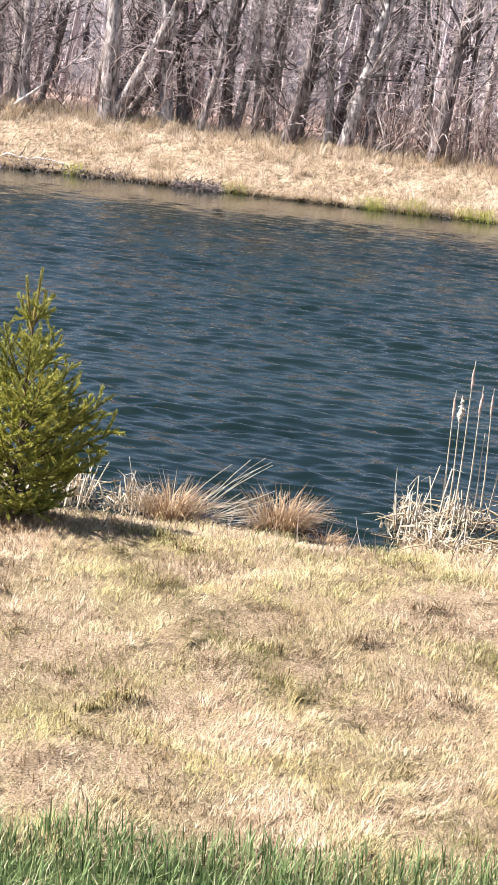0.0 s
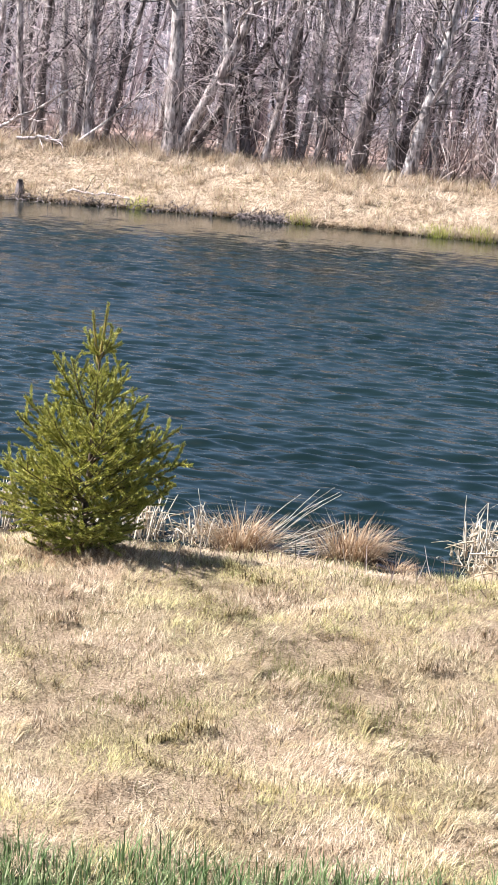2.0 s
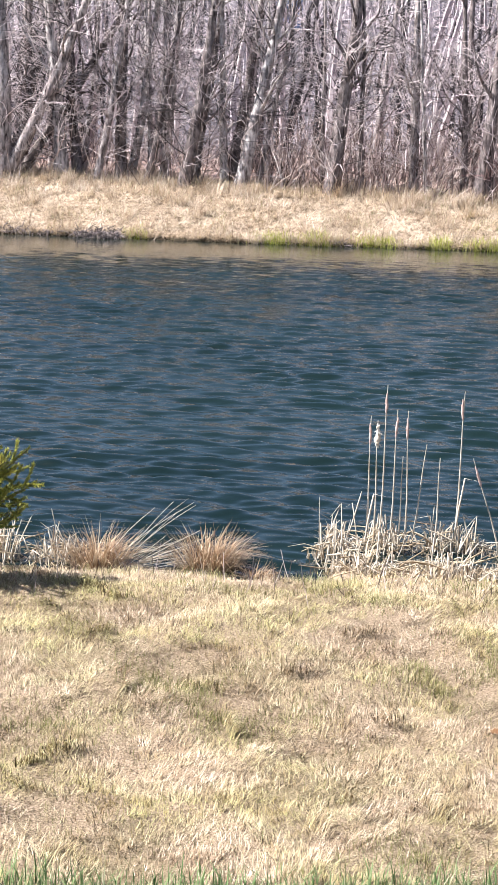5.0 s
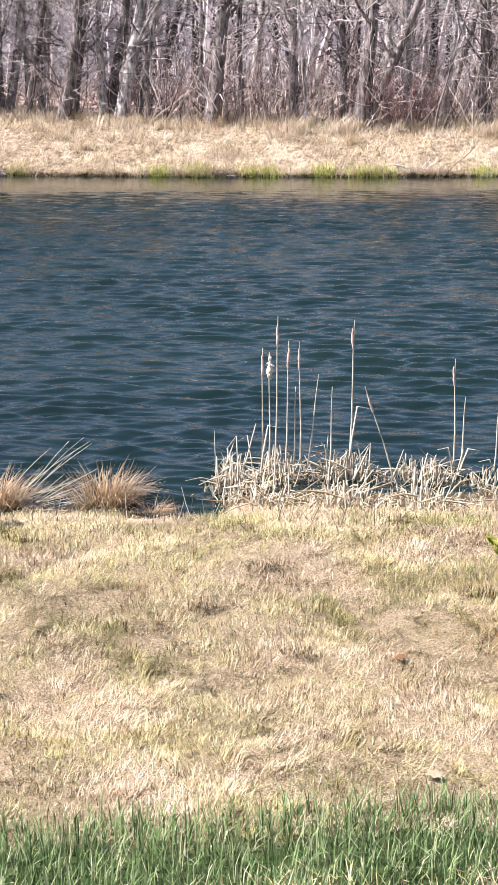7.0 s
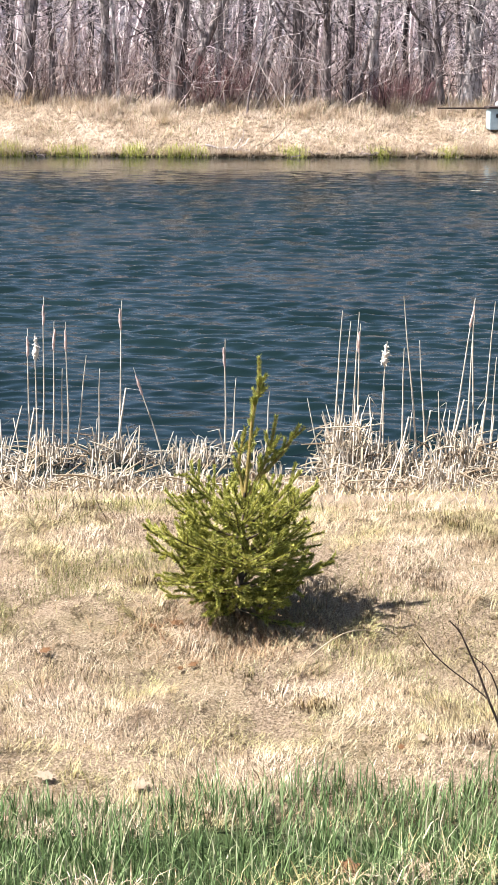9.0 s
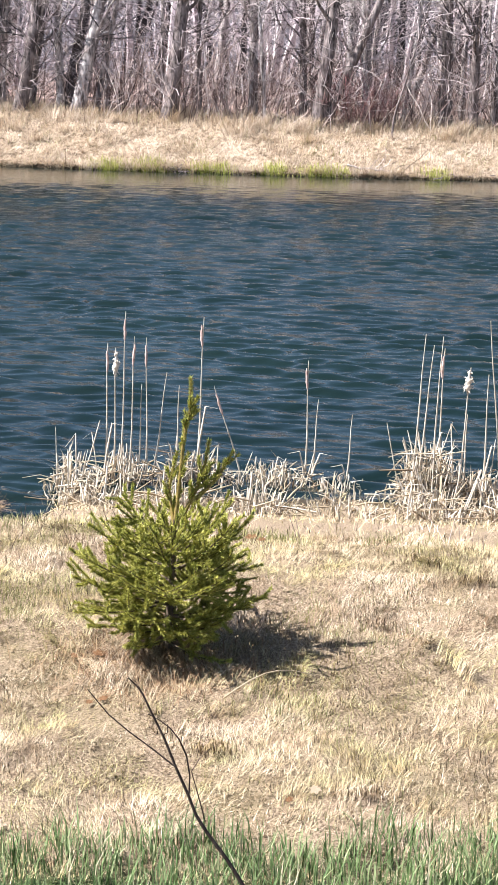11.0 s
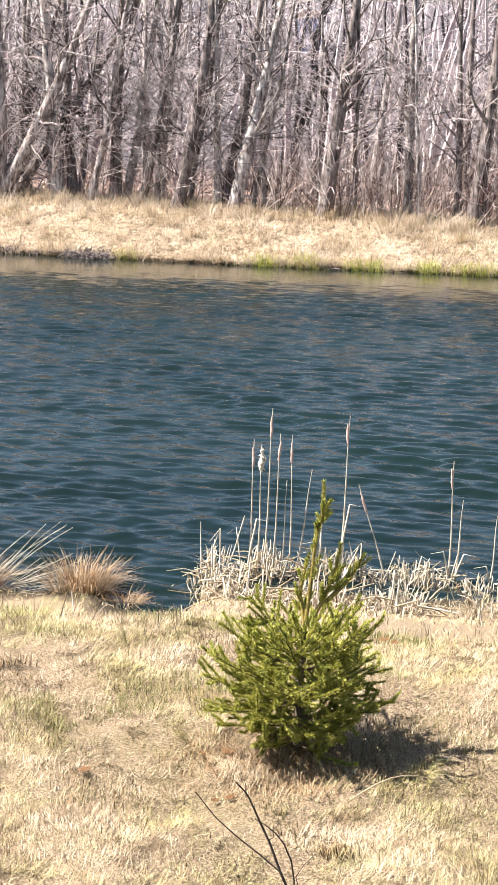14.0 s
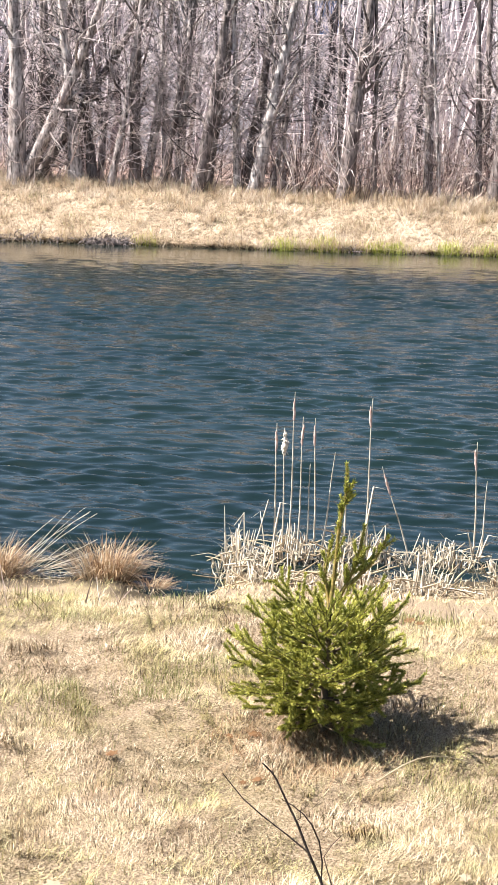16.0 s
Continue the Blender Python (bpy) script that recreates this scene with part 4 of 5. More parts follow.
def reed_clump(cx, cy, wide, tall, n, label, standing=9):
    """A heap of broken reed stems and leaves, crossing and folded, with a few still standing."""
    t = thing("dead_reed_clump", pose(cx, cy, max(float(height(cx, cy)), -2.2) - 0.02), label, "reeds", "dead reed clumps")

    def pile(x):
        return tall * np.exp(-((x / (0.62 * wide)) ** 2) * 1.4)

    # flat leaves, bent over
    m = int(n * 0.55)
    root = np.stack([RNG.normal(0, wide / 2.4, m), RNG.normal(0, 0.15, m), np.zeros(m)], 1)
    root[:, 2] = pile(root[:, 0]) * RNG.uniform(0, 0.5, m)
    turn = np.where(RNG.random(m) < 0.5, 0.0, np.pi) + RNG.normal(0, 0.6, m)
    d = blades(root, (0.12 + 0.55 * pile(root[:, 0])) * RNG.uniform(0.6, 1.2, m), RNG.uniform(0.010, 0.022, m), np.abs(RNG.normal(0.25, 0.3, m)), turn, RNG.uniform(0.5, 2.1, m))
    tagged(part("foliage", d, REED, t), kind="stuff")
    # stems leaning out of the heap, the longer ones folded
    q = int(n * 0.32)
    foot = np.stack([RNG.normal(0, wide / 2.6, q), RNG.normal(0, 0.13, q), np.zeros(q)], 1)
    high = (pile(foot[:, 0]) * RNG.uniform(0.35, 1.05, q) + 0.03)[:, None]
    splay = 0.45 * foot[:, 0] / wide + RNG.normal(0, 0.15, q)
    tilt = np.stack([splay, RNG.normal(0, 0.18, q), np.ones(q)], 1)
    knee = foot + tilt * high
    sway = np.where(RNG.random(q) < 0.5, -1.0, 1.0)
    fold = RNG.random(q) < 0.3
    over = np.stack([sway * RNG.uniform(0.05, 0.16, q), RNG.normal(0, 0.04, q), RNG.uniform(-0.16, 0.03, q)], 1)
    tip = np.where(fold[:, None], knee + over, knee + tilt * 0.04)
    lines = np.stack([foot, foot + tilt * high * 0.55 + RNG.normal(0, 0.008, (q, 3)), knee, tip], 1)
    tops = 1 + int(standing * wide)
    base = np.stack([RNG.uniform(-0.55, 0.55, tops) * wide, RNG.normal(0, 0.1, tops), np.zeros(tops)], 1)
    upright = np.stack([RNG.normal(0, 0.24, tops), RNG.normal(0, 0.12, tops), np.ones(tops)], 1) * (tall * RNG.uniform(0.6, 1.55, tops) + 0.06)[:, None]
    snapped = np.where(RNG.random(tops)[:, None] < 0.4, np.stack([RNG.choice([-1.0, 1.0], tops) * RNG.uniform(0.04, 0.12, tops), 0 * upright[:, 0], RNG.uniform(-0.14, -0.04, tops)], 1), 0.04 * upright)
    lines = np.concatenate([lines, np.stack([base, base + 0.5 * upright + RNG.normal(0, 0.006, (tops, 3)), base + upright, base + upright + snapped], 1)])
    q += tops
    tagged(part("stubble", tubes(lines, RNG.uniform(0.0035, 0.0098, q)[:, None] * np.array([[1.0, 0.95, 0.75, 0.3]]), 4), STALK, t, "bleached broken standing stalks"), kind="stuff")
    # stems lying across each other, down the sides of the heap
    m = int(n * 0.17)
    r2 = np.stack([RNG.uniform(-0.6, 0.6, m) * wide, RNG.normal(0, 0.16, m), np.zeros(m)], 1)
    r2[:, 2] = pile(r2[:, 0]) * RNG.uniform(0.1, 0.9, m) + 0.02
    side = np.where(RNG.random(m) < 0.5 + 0.35 * np.sign(r2[:, 0]), 1.0, -1.0)
    lines = limb_lines(r2, np.stack([side, RNG.normal(-0.1, 0.4, m), RNG.normal(-0.25, 0.7, m)], 1), RNG.uniform(0.1, 0.36, m), 3, 0.12, -0.1)
    tagged(part("litter", tubes(lines, RNG.uniform(0.004, 0.009, m)[:, None] * np.array([[1.0, 0.95, 0.6]]), 4), REED, t, "broken pale reed stalks"), kind="stuff")


for cx, cy, wd, tl, n, up, lb in (
    (1.0, 14.5, 0.5, 0.20, 150, 5, "matted dead reeds on the bank"), (1.7, 14.4, 0.6, 0.22, 190, 5, "matted dead reeds on the bank"), (2.4, 14.3, 0.6, 0.21, 190, 5, "matted dead reeds on the bank"), (3.1, 14.2, 0.6, 0.13, 120, 3, "matted dead reeds on the bank"),
    (3.8, 13.9, 0.6, 0.25, 200, 5, "matted dead reeds on the bank"), (4.5, 13.8, 0.6, 0.26, 200, 5, "matted dead reeds on the bank"), (5.3, 13.7, 0.7, 0.3, 240, 5, "matted dead reeds on the bank"),
    (0.78, 15.4, 0.28, 0.38, 120, 16, "low clump of broken bleached reeds"), (1.25, 15.8, 0.5, 0.30, 180, 9, "dead reed leaves round standing cattails"),
    (1.9, 15.8, 0.6, 0.30, 200, 9, "matted dead reeds at the water's edge"), (2.6, 15.7, 0.6, 0.24, 170, 9, "matted dead reeds at the water's edge"),
    (3.2, 15.5, 0.4, 0.14, 70, 6, "matted dead reeds at the water's edge"), (3.95, 15.0, 0.42, 0.60, 330, 9, "tall mound of bleached dead reeds"),
    (4.4, 15.0, 0.45, 0.36, 200, 9, "tall mound of bleached dead reeds"), (5.0, 15.0, 0.6, 0.46, 330, 9, "dead reed leaves round standing cattails"),
    (5.7, 14.9, 0.6, 0.42, 260, 9, "dead reed leaves round standing cattails"), (-2.25, 15.2, 0.3, 0.42, 110, 9, "low clump of broken bleached reeds"),
    (-1.75, 15.2, 0.4, 0.30, 130, 9, "low clump of broken bleached reeds"), (-2.9, 15.1, 0.5, 0.40, 160, 9, "matted dead reeds at the water's edge"), (-3.6, 15.1, 0.5, 0.45, 160, 9, "matted dead reeds at the water's edge")):
    reed_clump(cx, cy, wd, tl, n, lb, up)


def tussock(x, y, wide, tall, lean_x, n, label, material):
    t = thing("grass_tussock", pose(x, y, float(height(x, y))), label, "tussock", "tussocks by the water")
    a = RNG.uniform(0, 6.28, n)
    r = wide * 0.35 * np.sqrt(RNG.random(n))
    root = np.stack([np.cos(a) * r, np.sin(a) * r * 0.6, 0 * a - 0.02], 1)
    turn = np.where(RNG.random(n) < abs(lean_x), 0.0 if lean_x > 0 else np.pi, a) + RNG.normal(0, 0.4, n)
    d = blades(root, tall * RNG.uniform(0.6, 1.25, n), RNG.uniform(0.004, 0.009, n), 0.12 + 1.3 * r / wide + np.abs(RNG.normal(0, 0.35, n)), turn, RNG.uniform(0.1, 1.1, n))
    tagged(part("foliage", d, material, t), kind="stuff")


tussock(-0.38, 15.0, 0.72, 0.42, 0.35, 700, "rust-brown arching grass tussock by the water", TUSSOCK)
tussock(-1.35, 15.0, 0.62, 0.44, 0.25, 650, "tan grass tussock by the water", TUSSOCK)


def pale_stems(x, y, n):
    """Long bleached grass stems thrown over to one side."""
    t = thing("bent_grass", pose(x, y, float(height(x, y))), "long pale grass stems arching over the water", "grass stems", "tussocks by the water")
    a = np.where(np.arange(n) < 7, RNG.normal(0.72, 0.06, n), np.clip(RNG.normal(1.2, 0.16, n), 0.8, 1.5))
    way = np.stack([np.sin(a), RNG.normal(0, 0.12, n), np.cos(a)], 1)
    root = np.stack([RNG.normal(0, 0.1, n), RNG.normal(0, 0.06, n), np.zeros(n) - 0.02], 1)
    lines = limb_lines(root, way, np.where(np.arange(n) < 7, RNG.uniform(0.75, 1.05, n), RNG.uniform(0.4, 0.8, n)), 6, 0.05, -0.03)
    tagged(part("foliage", tubes(lines, RNG.uniform(0.0022, 0.004, n)[:, None] * np.linspace(1, 0.5, 6)[None], 4), STALK, t), kind="stuff")


pale_stems(-1.2, 15.0, 30)
tussock(0.05, 14.7, 0.3, 0.25, 0.4, 250, "rust-brown arching grass tussock by the water", TUSSOCK)


# ---------------------------------------------------------------- small things
def bare_sapling():
    t = thing("bare_sapling", pose(1.81, 2.3, float(height(1.81, 2.3))), "thin dark leafless sapling with crooked twigs", "sapling")
    b = Vector((1.81, 2.3, float(height(1.81, 2.3))))

    def stick(name, pts, r0, r1, parent):
        lines = np.array([[Vector(p) - b for p in pts]], float)
        return part(name, tubes(lines, 0.55 * np.linspace(r0, r1, len(pts))[None], 6, True), TWIGBARK, parent)

    stem = stick("stem", [(1.81, 2.3, 0.08), (1.677, 2.3, 0.467), (1.478, 2.3, 0.803), (1.448, 2.3, 0.846), (1.432, 2.3, 0.873), (1.419, 2.3, 0.908), (1.4, 2.3, 0.952), (1.385, 2.3, 0.992), (1.369, 2.3, 1.026), (1.353, 2.3, 1.061), (1.345, 2.3, 1.073), (1.332, 2.3, 1.086)], 0.0062, 0.0019, t)
    stick("twig", [(1.4, 2.3, 0.95), (1.369, 2.296, 0.978), (1.333, 2.292, 1.008), (1.305, 2.288, 1.035), (1.285, 2.284, 1.062), (1.275, 2.28, 1.077)], 0.0024, 0.0012, stem)
    stick("twig", [(1.421, 2.304, 0.902), (1.422, 2.304, 0.933), (1.417, 2.304, 0.964), (1.406, 2.304, 0.99), (1.393, 2.304, 1.007), (1.377, 2.304, 1.02), (1.361, 2.304, 1.029)], 0.0028, 0.0014, stem)
    stick("twig", [(1.445, 2.3, 0.864), (1.438, 2.3, 0.891), (1.431, 2.3, 0.917), (1.424, 2.3, 0.942), (1.435, 2.3, 0.961), (1.452, 2.3, 0.979)], 0.0022, 0.001, stem)
    stick("twig", [(1.384, 2.3, 0.999), (1.389, 2.3, 1.002), (1.389, 2.3, 1.015)], 0.0017, 0.001, stem)
    stick("twig", [(1.353, 2.3, 1.061), (1.346, 2.3, 1.075), (1.347, 2.3, 1.086)], 0.0016, 0.0009, stem)


bare_sapling()


def bank_sapling(x, y):
    t = thing("bare_sapling", pose(x, y, float(height(x, y))), "thin leafless sapling leaning over the far bank grass", "sapling")
    ctrl = np.array([(0, 0, -0.1), (0.06, 0, 0.66), (0.33, 0.05, 1.46), (0.55, 0.1, 2.27), (0.88, 0.1, 3.4), (1.2, 0.1, 4.6)])
    g = np.linspace(0, 5, 13)
    line = np.stack([np.interp(g, np.arange(6), ctrl[:, c]) for c in range(3)], 1)[None]
    rad = np.linspace(0.036, 0.014, 13)[None]
    stem = part("stem", tubes(line, rad, 7, True), BARK_DARK_SHADED, t)
    tw, tr = shoots(line, rad, 16, 0.3, 1.0, 0.5, RNG.uniform(0.4, 1.3, 16), 5, 0.3)
    tagged(part("brushwood", tubes(tw, np.maximum(tr, 0.006), 4), TWIGS, stem), kind="stuff")


bank_sapling(8.86, 52.2)


def lawn_stick():
    t = thing("dry_stalk", pose(1.61, 4.87, 0.02), "thin pale dry stem lying on the lawn", "stalk")
    f = np.linspace(0, 1, 8)
    line = np.stack([0.30 * f, 0.18 * f, 0.012 + 0.05 * np.sin(np.pi * f)], -1)[None]
    part("stem", tubes(line, np.array([0.0028 * (1 - 0.5 * f)]), 5), REED, t)


lawn_stick()


def box(x0, x1, y0, y1, z0, z1, bevel=0.008):
    """A bevelled box as a mesh."""
    bm = bmesh.new()
    bmesh.ops.create_cube(bm, size=1)
    for v in bm.verts:
        v.co = Vector(((x0 + x1) / 2 + v.co.x * (x1 - x0), (y0 + y1) / 2 + v.co.y * (y1 - y0), (z0 + z1) / 2 + v.co.z * (z1 - z0)))
    bmesh.ops.bevel(bm, geom=bm.edges, offset=bevel, segments=2, affect="EDGES")
    me = bpy.data.meshes.new("box")
    bm.to_mesh(me)
    bm.free()
    return me


def painted(name, color, rough=0.5):
    m = Mat(name, rough, 0.4)
    n = m.noise(m.local(), 9.0, 4.0)
    m.color(m.mix(m.span(n, 0.35, 0.7), color, tuple(0.78 * c for c in color)))
    m.bump(n, 0.15, 0.01)
    return m.m


BLUE = painted("pale_blue_paint", (0.33, 0.42, 0.456))
DARK = painted("dark_opening", (0.012, 0.012, 0.0132))
BROWN = painted("weathered_dark_board", (0.054, 0.036, 0.03), 0.9)
WHITE = painted("white_plastic", (0.468, 0.462, 0.444))
DRYLEAF = painted("dry_brown_leaf", (0.204, 0.102, 0.042), 0.7)
PALELEAF = painted("bleached_leaf", (0.45, 0.35, 0.25), 0.7)


def meshed(me, material):
    me.materials.append(material)
    return me


def utility_box():
    x, y = 15.62, 49.9
    g = float(height(x + 0.3, y))
    t = thing("utility_box", pose(x, y, g), "pale blue box with dark lid, on posts by the water", "box")
    z0, z1 = -1.53 - g, -0.93 - g
    part("body", meshed(box(0, 0.55, 0, 0.42, z0, z1), BLUE), None, t)
    part("lid", meshed(box(-0.06, 0.66, -0.06, 0.48, z1 + 0.003, z1 + 0.06), BROWN), None, t, "dark board lid")
    part("opening", meshed(box(0.17, 0.43, -0.012, 0.02, z0 + 0.34, z0 + 0.46), DARK), None, t, "dark slot")
    part("vent", meshed(box(0.545, 0.562, 0.1, 0.32, z0 + 0.1, z0 + 0.3), DARK), None, t)
    for px in (0.05, 0.45):
        for py in (0.05, 0.35):
            part("post", meshed(box(px, px + 0.05, py, py + 0.05, -0.15, z0 - 0.002), BROWN), None, t)
    knob = tubes(np.array([[(0.30, 0.2, z1 + 0.06), (0.30, 0.2, z1 + 0.1), (0.30, 0.2, z1 + 0.17), (0.30, 0.2, z1 + 0.21)]]), np.array([[0.09, 0.11, 0.09, 0.03]]), 10, True)
    part("cap", knob, WHITE, t, "rounded white cap")
    part("rail", meshed(box(-1.55, -0.062, 0.1, 0.14, z1 - 0.01, z1 + 0.03), BROWN), None, t, "thin dark rail")


utility_box()


def floating_stick():
    t = thing("floating_stick", pose(11.94, 39.3, WATER_Z), "thin bleached stick floating on the pond", "stick")
    line = np.array([[(0, 0, 0.005), (0.2, -0.1, 0.012), (0.45, -0.2, 0.01), (0.62, -0.3, 0.004)]])
    part("stem", tubes(line, np.array([[0.006, 0.010, 0.009, 0.005]]), 6, True), STALK, t)


floating_stick()


def fallen(pts, r0, r1, label):
    b = Vector(pts[0])
    t = thing("fallen_branch", pose(*pts[0]), label, "branch", "fallen branches on the far bank")
    ctrl = np.array([Vector(p) - b for p in pts], float)
    f = np.linspace(0, len(pts) - 1, 10)
    line = np.stack([np.interp(f, np.arange(len(pts)), ctrl[:, c]) for c in range(3)], 1)
    line[1:-1] += RNG.normal(0, 0.03, (8, 3))
    rad = np.linspace(r0, r1, 10)[None]
    limb = part("limb", tubes(line[None], rad, 7, True), BARK_PALE, t)
    tw, tr = shoots(line[None], rad, 14, 0.2, 1.0, 0.6, RNG.uniform(0.3, 1.1, 14), 4, 0.4)
    tagged(part("brushwood", tubes(tw, np.maximum(tr, 0.007), 4), TWIGS, limb), kind="stuff")


fallen([(-14.1, 57.0, -0.45), (-12.6, 57.0, 0.45), (-10.9, 57.0, 1.44)], 0.07, 0.025, "long pale fallen branch propped on the bank")
fallen([(-11.2, 56.8, -0.6), (-9.8, 56.9, 0.55), (-8.6, 57.0, 1.7)], 0.055, 0.02, "slanting pale fallen branch on the bank")
fallen([(-13.0, 56.4, -0.5), (-12.2, 56.4, -0.42), (-11.5, 56.4, -0.5)], 0.06, 0.05, "short bleached log lying on the bank")
fallen([(-10.6, 53.0, -1.86), (-9.6, 52.75, -1.80), (-8.6, 52.6, -1.9)], 0.04, 0.02, "bleached driftwood branch at the water line")
fallen([(7.2, 49.1, -1.85), (8.1, 48.9, -1.98), (9.0, 48.6, -2.08)], 0.03, 0.015, "bleached driftwood branch at the water line")


def stump():
    t = thing("rotten_stump", pose(-12.0, 52.5, -2.3), "dark broken stump at the water line", "stump")
    f = np.linspace(0, 1, 6)
    line = np.stack([0.05 * f, 0 * f, 0.75 * f], -1)[None]
    part("trunk", tubes(line, np.array([[0.17, 0.15, 0.14, 0.13, 0.12, 0.07]]), 9, True), BARK_DARK_SHADED, t)
    for dx, dy in ((-0.3, -0.1), (0.35, 0.1), (0.2, -0.2)):
        root = np.array([[(0, 0, 0.2), (dx * 0.6, dy * 0.6, 0.16), (dx * 1.6, dy * 1.4, 0.02)]])
        part("root", tubes(root, np.array([[0.06, 0.045, 0.02]]), 6, True), BARK_DARK_SHADED, t)


def bank_roots(x0, x1, n):
    """A tangle of dark roots hanging over the water."""
    x = RNG.uniform(x0, x1, n)
    y = far_shore(x) + RNG.uniform(-0.2, 0.2, n)
    z = np.maximum(height(x, y), -2.14) + RNG.uniform(0.0, 0.16, n)
    lines = limb_lines(np.stack([x, y, z], 1), np.stack([RNG.normal(0, 1, n), RNG.normal(-0.5, 0.3, n), RNG.normal(-0.1, 0.5, n)], 1), RNG.uniform(0.12, 0.4, n), 4, 0.3, -0.08)
    stuff("bank_roots", tubes(lines, np.linspace(0.018, 0.006, 4)[None] * np.ones((n, 1)), 4), BARK_DARK_SHADED, "dark tangle of roots and mud hanging at the water line", "roots")


stump()
bank_roots(-5.2, -3.8, 240)
bank_roots(-14, -5.5, 260)
bank_roots(2.0, 2.9, 16)
bank_roots(9.0, 13.5, 20)


def blue_shed():
    x, y = 2.3, 130.0
    g = float(height(x, y))
    t = thing("blue_shed", pose(x, y, g), "blue-walled shed far off behind the woods", "shed")
    part("wall", meshed(box(-1.0, 1.0, 0, 2.4, -0.3, 2.3, 0.02), BLUE_WALL), None, t)
    bm = bmesh.new()
    vs = [bm.verts.new(p) for p in ((-1.15, -0.2, 2.31), (1.15, -0.2, 2.31), (1.15, 2.6, 2.31), (-1.15, 2.6, 2.31), (-1.15, 1.2, 2.9), (1.15, 1.2, 2.9))]
    for q in ((0, 1, 5, 4), (2, 3, 4, 5), (0, 4, 3), (1, 2, 5), (3, 2, 1, 0)):
        bm.faces.new([vs[k] for k in q])
    me = bpy.data.meshes.new("roof")
    bm.to_mesh(me)
    bm.free()
    part("roof", meshed(me, BROWN), None, t, "dark pitched roof")


BLUE_WALL = painted("blue_board_wall", (0.096, 0.162, 0.33))
blue_shed()


def leaf(x, y, turn, size, material, label):
    """A curled dead leaf with pointed lobes."""
    bm = bmesh.new()
    ring = []
    for k in range(14):
        a = k * 2 * math.pi / 14
        r = size * (0.62 + 0.38 * math.cos(a) * 0.6 + (0.22 if k % 2 else -0.12))
        ring.append(bm.verts.new((r * math.cos(a), 0.7 * r * math.sin(a), 0.14 * size * math.sin(a) ** 2 + 0.1 * size * math.cos(a) ** 2)))
    mid = bm.verts.new((0, 0, 0.004))
    for k in range(14):
        bm.faces.new((mid, ring[k], ring[(k + 1) % 14]))
    bmesh.ops.solidify(bm, geom=bm.faces[:], thickness=0.0012)
    me = bpy.data.meshes.new("dead_leaf")
    bm.to_mesh(me)
    bm.free()
    me.materials.append(material)
    ob = new("dead_leaf", me)
    ob.matrix_basis = pose(x, y, float(height(x, y)) + 0.015, RNG.uniform(8, 20), RNG.uniform(-9, 9)) @ pose(0, 0, 0, rz=turn)
    tagged(ob, label, "leaf", "dead leaves on the lawn")


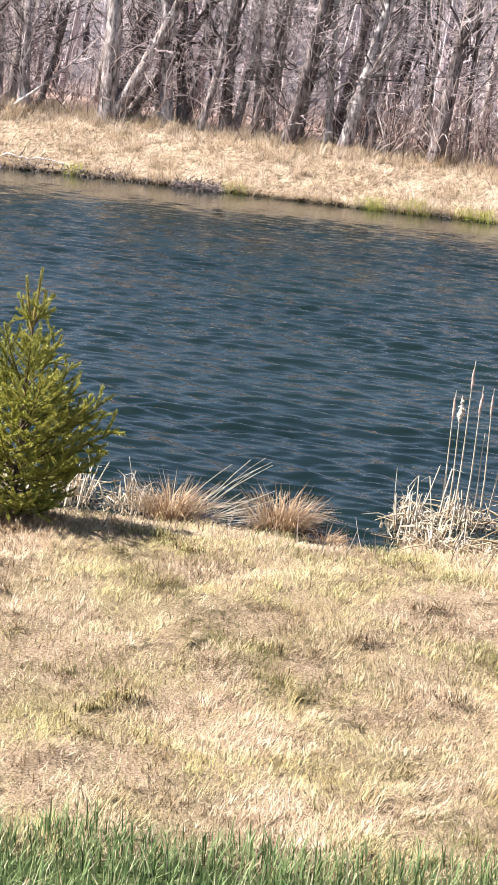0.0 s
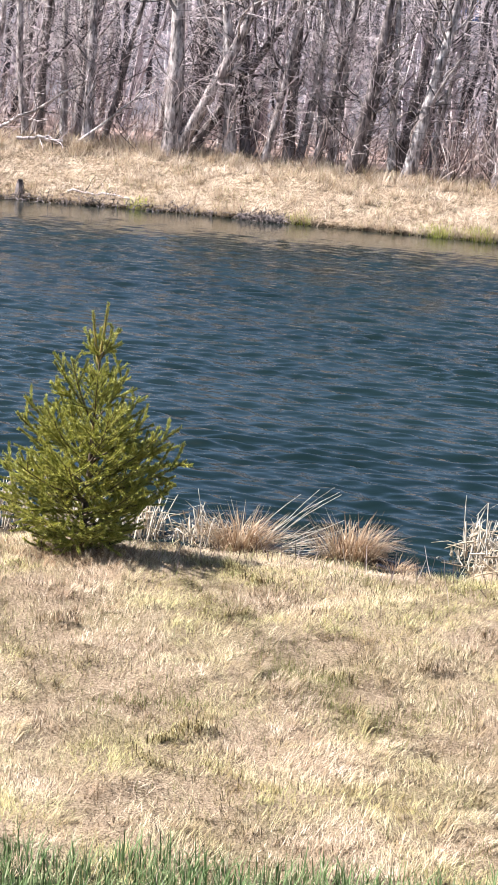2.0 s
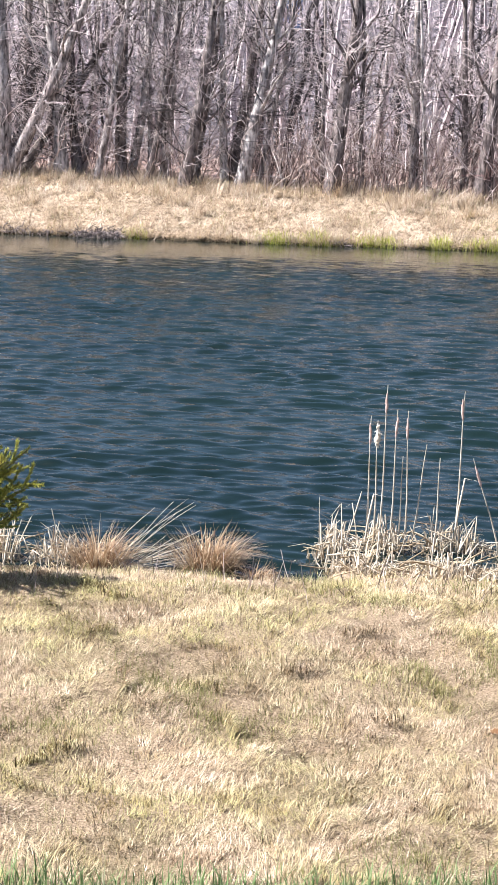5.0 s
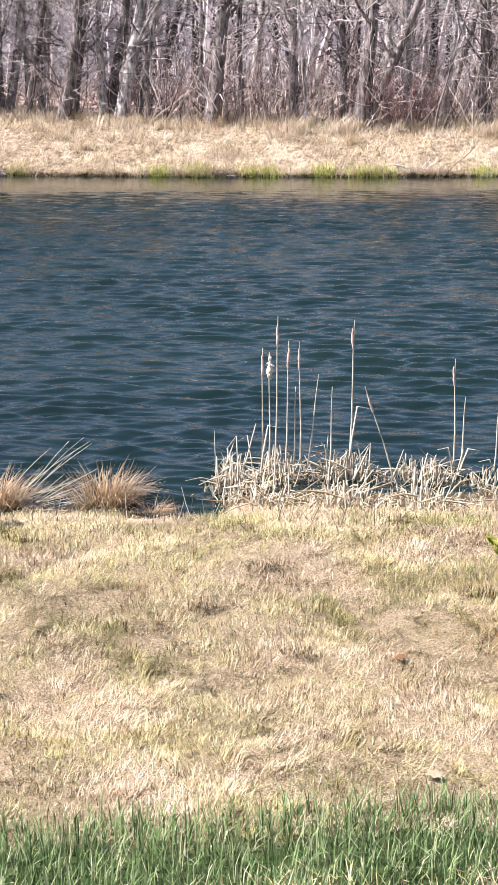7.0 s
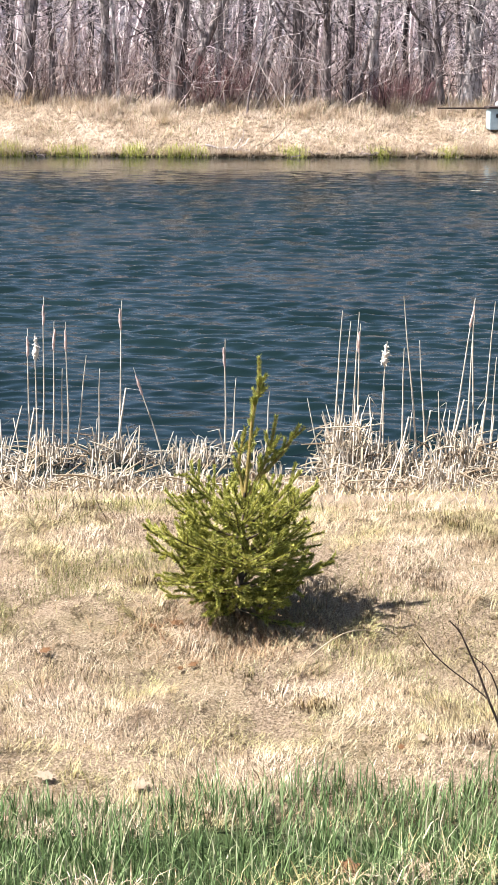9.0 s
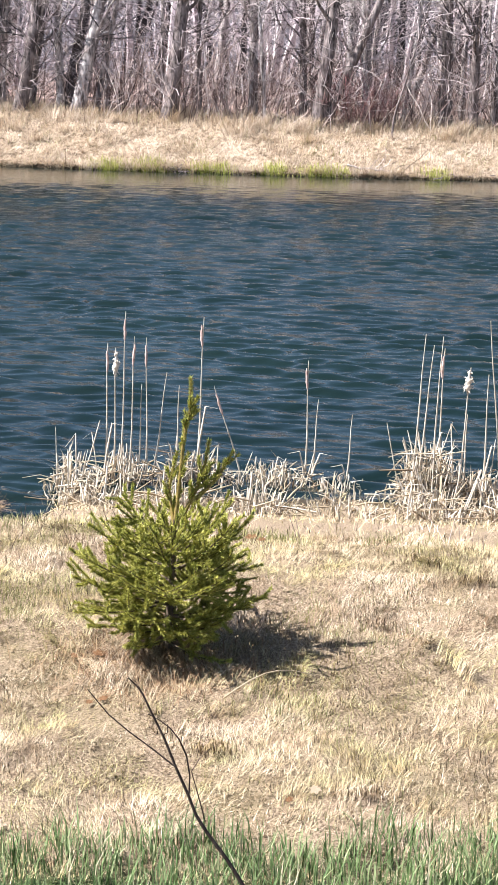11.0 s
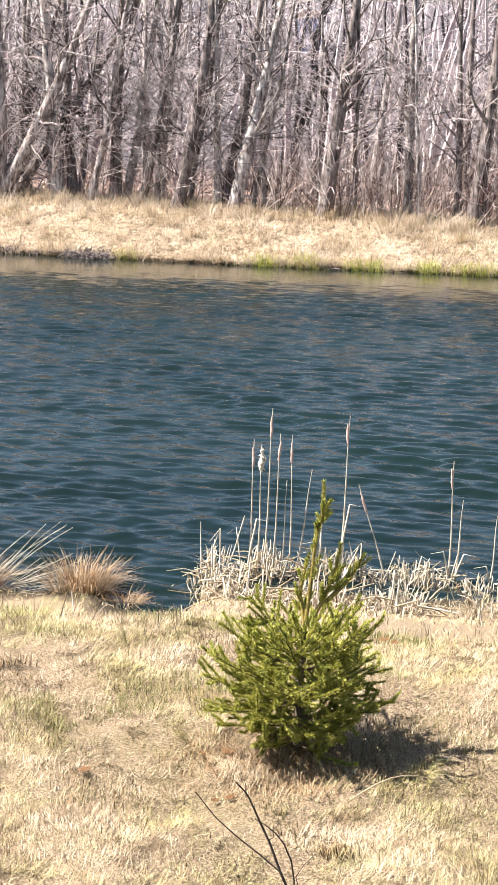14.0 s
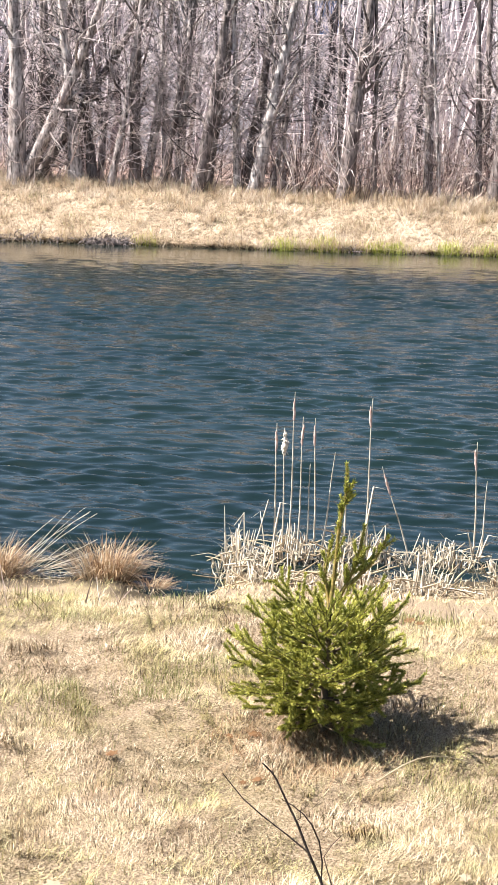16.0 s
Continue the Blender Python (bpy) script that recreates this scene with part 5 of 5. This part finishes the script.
for lx, ly, lt, ls, lm, ll in (
    (1.23, 5.23, 20, 0.035, DRYLEAF, "curled orange-brown dead leaf on the grass"), (1.16, 5.22, 130, 0.022, DRYLEAF, "small brown dead leaf on the grass"),
    (1.21, 4.92, 70, 0.02, DRYLEAF, "small brown dead leaf on the grass"), (1.26, 4.94, 200, 0.024, DRYLEAF, "small brown dead leaf on the grass"),
    (0.99, 4.04, 40, 0.042, PALELEAF, "bleached dead leaf lying by the green grass"), (0.76, 4.12, 160, 0.038, PALELEAF, "bleached dead leaf lying by the green grass"),
    (0.79, 5.07, 10, 0.03, DRYLEAF, "dark dead leaf in a hollow of the lawn"), (1.44, 3.44, 100, 0.05, DRYLEAF, "brown dead leaf in the green grass"), (1.6, 3.43, 300, 0.05, PALELEAF, "tan dead leaf in the green grass"),
    (1.79, 6.51, 15, 0.035, DRYLEAF, "reddish dead leaf at the edge of the lawn"), (1.84, 6.45, 215, 0.03, DRYLEAF, "reddish dead leaf at the edge of the lawn"),
    (1.75, 4.21, 60, 0.02, DRYLEAF, "small brown dead leaf on the grass"), (1.83, 4.28, 250, 0.03, PALELEAF, "bleached dead leaf on the grass")):
    leaf(lx, ly, lt, ls, lm, ll)


def lip_weeds():
    n = 170
    x = RNG.uniform(-1.8, 3.4, n)
    y = near_edge(x) - np.abs(RNG.normal(0.05, 0.25, n))
    lines = limb_lines(rooted(x, y), np.stack([RNG.normal(0, 0.25, n), RNG.normal(0, 0.2, n), np.ones(n)], 1), RNG.uniform(0.05, 0.16, n), 3, 0.08, 0.0)
    stuff("dry_weed_stems", tubes(lines, np.linspace(0.0016, 0.0009, 3)[None] * np.ones((n, 1)), 3), BRUSH, "thin brown weed stems along the edge of the lawn", "weeds")
    n = 9000
    x = RNG.uniform(-1.8, 3.6, n)
    y = near_edge(x) - np.abs(RNG.normal(0, 0.16, n)) + 0.06
    ok = vnoise(x, y, 0.16, 3.0) + 0.5 * vnoise(x, y, 0.5, 1.0) + RNG.normal(0, 0.2, n) + np.interp(x, [0, 1.3], [-0.4, 0.1]) > 0.2
    x, y = x[ok], y[ok]
    n = len(x)
    d = blades(rooted(x, y), RNG.uniform(0.03, 0.075, n), RNG.uniform(0.0016, 0.003, n), np.abs(RNG.normal(0.3, 0.25, n)), RNG.uniform(0, 6.28, n), RNG.uniform(0, 0.8, n))
    stuff("edge_grass", d, MOSS, "longer grey-green grass at the edge of the lawn", "grass")
    got = []
    for cx, cy in ((1.43, 5.2), (-1.27, 6.5)):
        m = 2600
        x, y = RNG.normal(cx, 0.16, m), RNG.normal(cy, 0.13, m)
        got.append(blades(rooted(x, y, -0.004), RNG.uniform(0.03, 0.09, m), RNG.uniform(0.0016, 0.003, m), RNG.uniform(0.7, 1.5, m), RNG.uniform(0, 6.28, m), RNG.uniform(0, 0.6, m)))
    stuff("needle_litter", join(got), TUSSOCK, "brown dead grass and needle litter under the spruces", "litter")


lip_weeds()
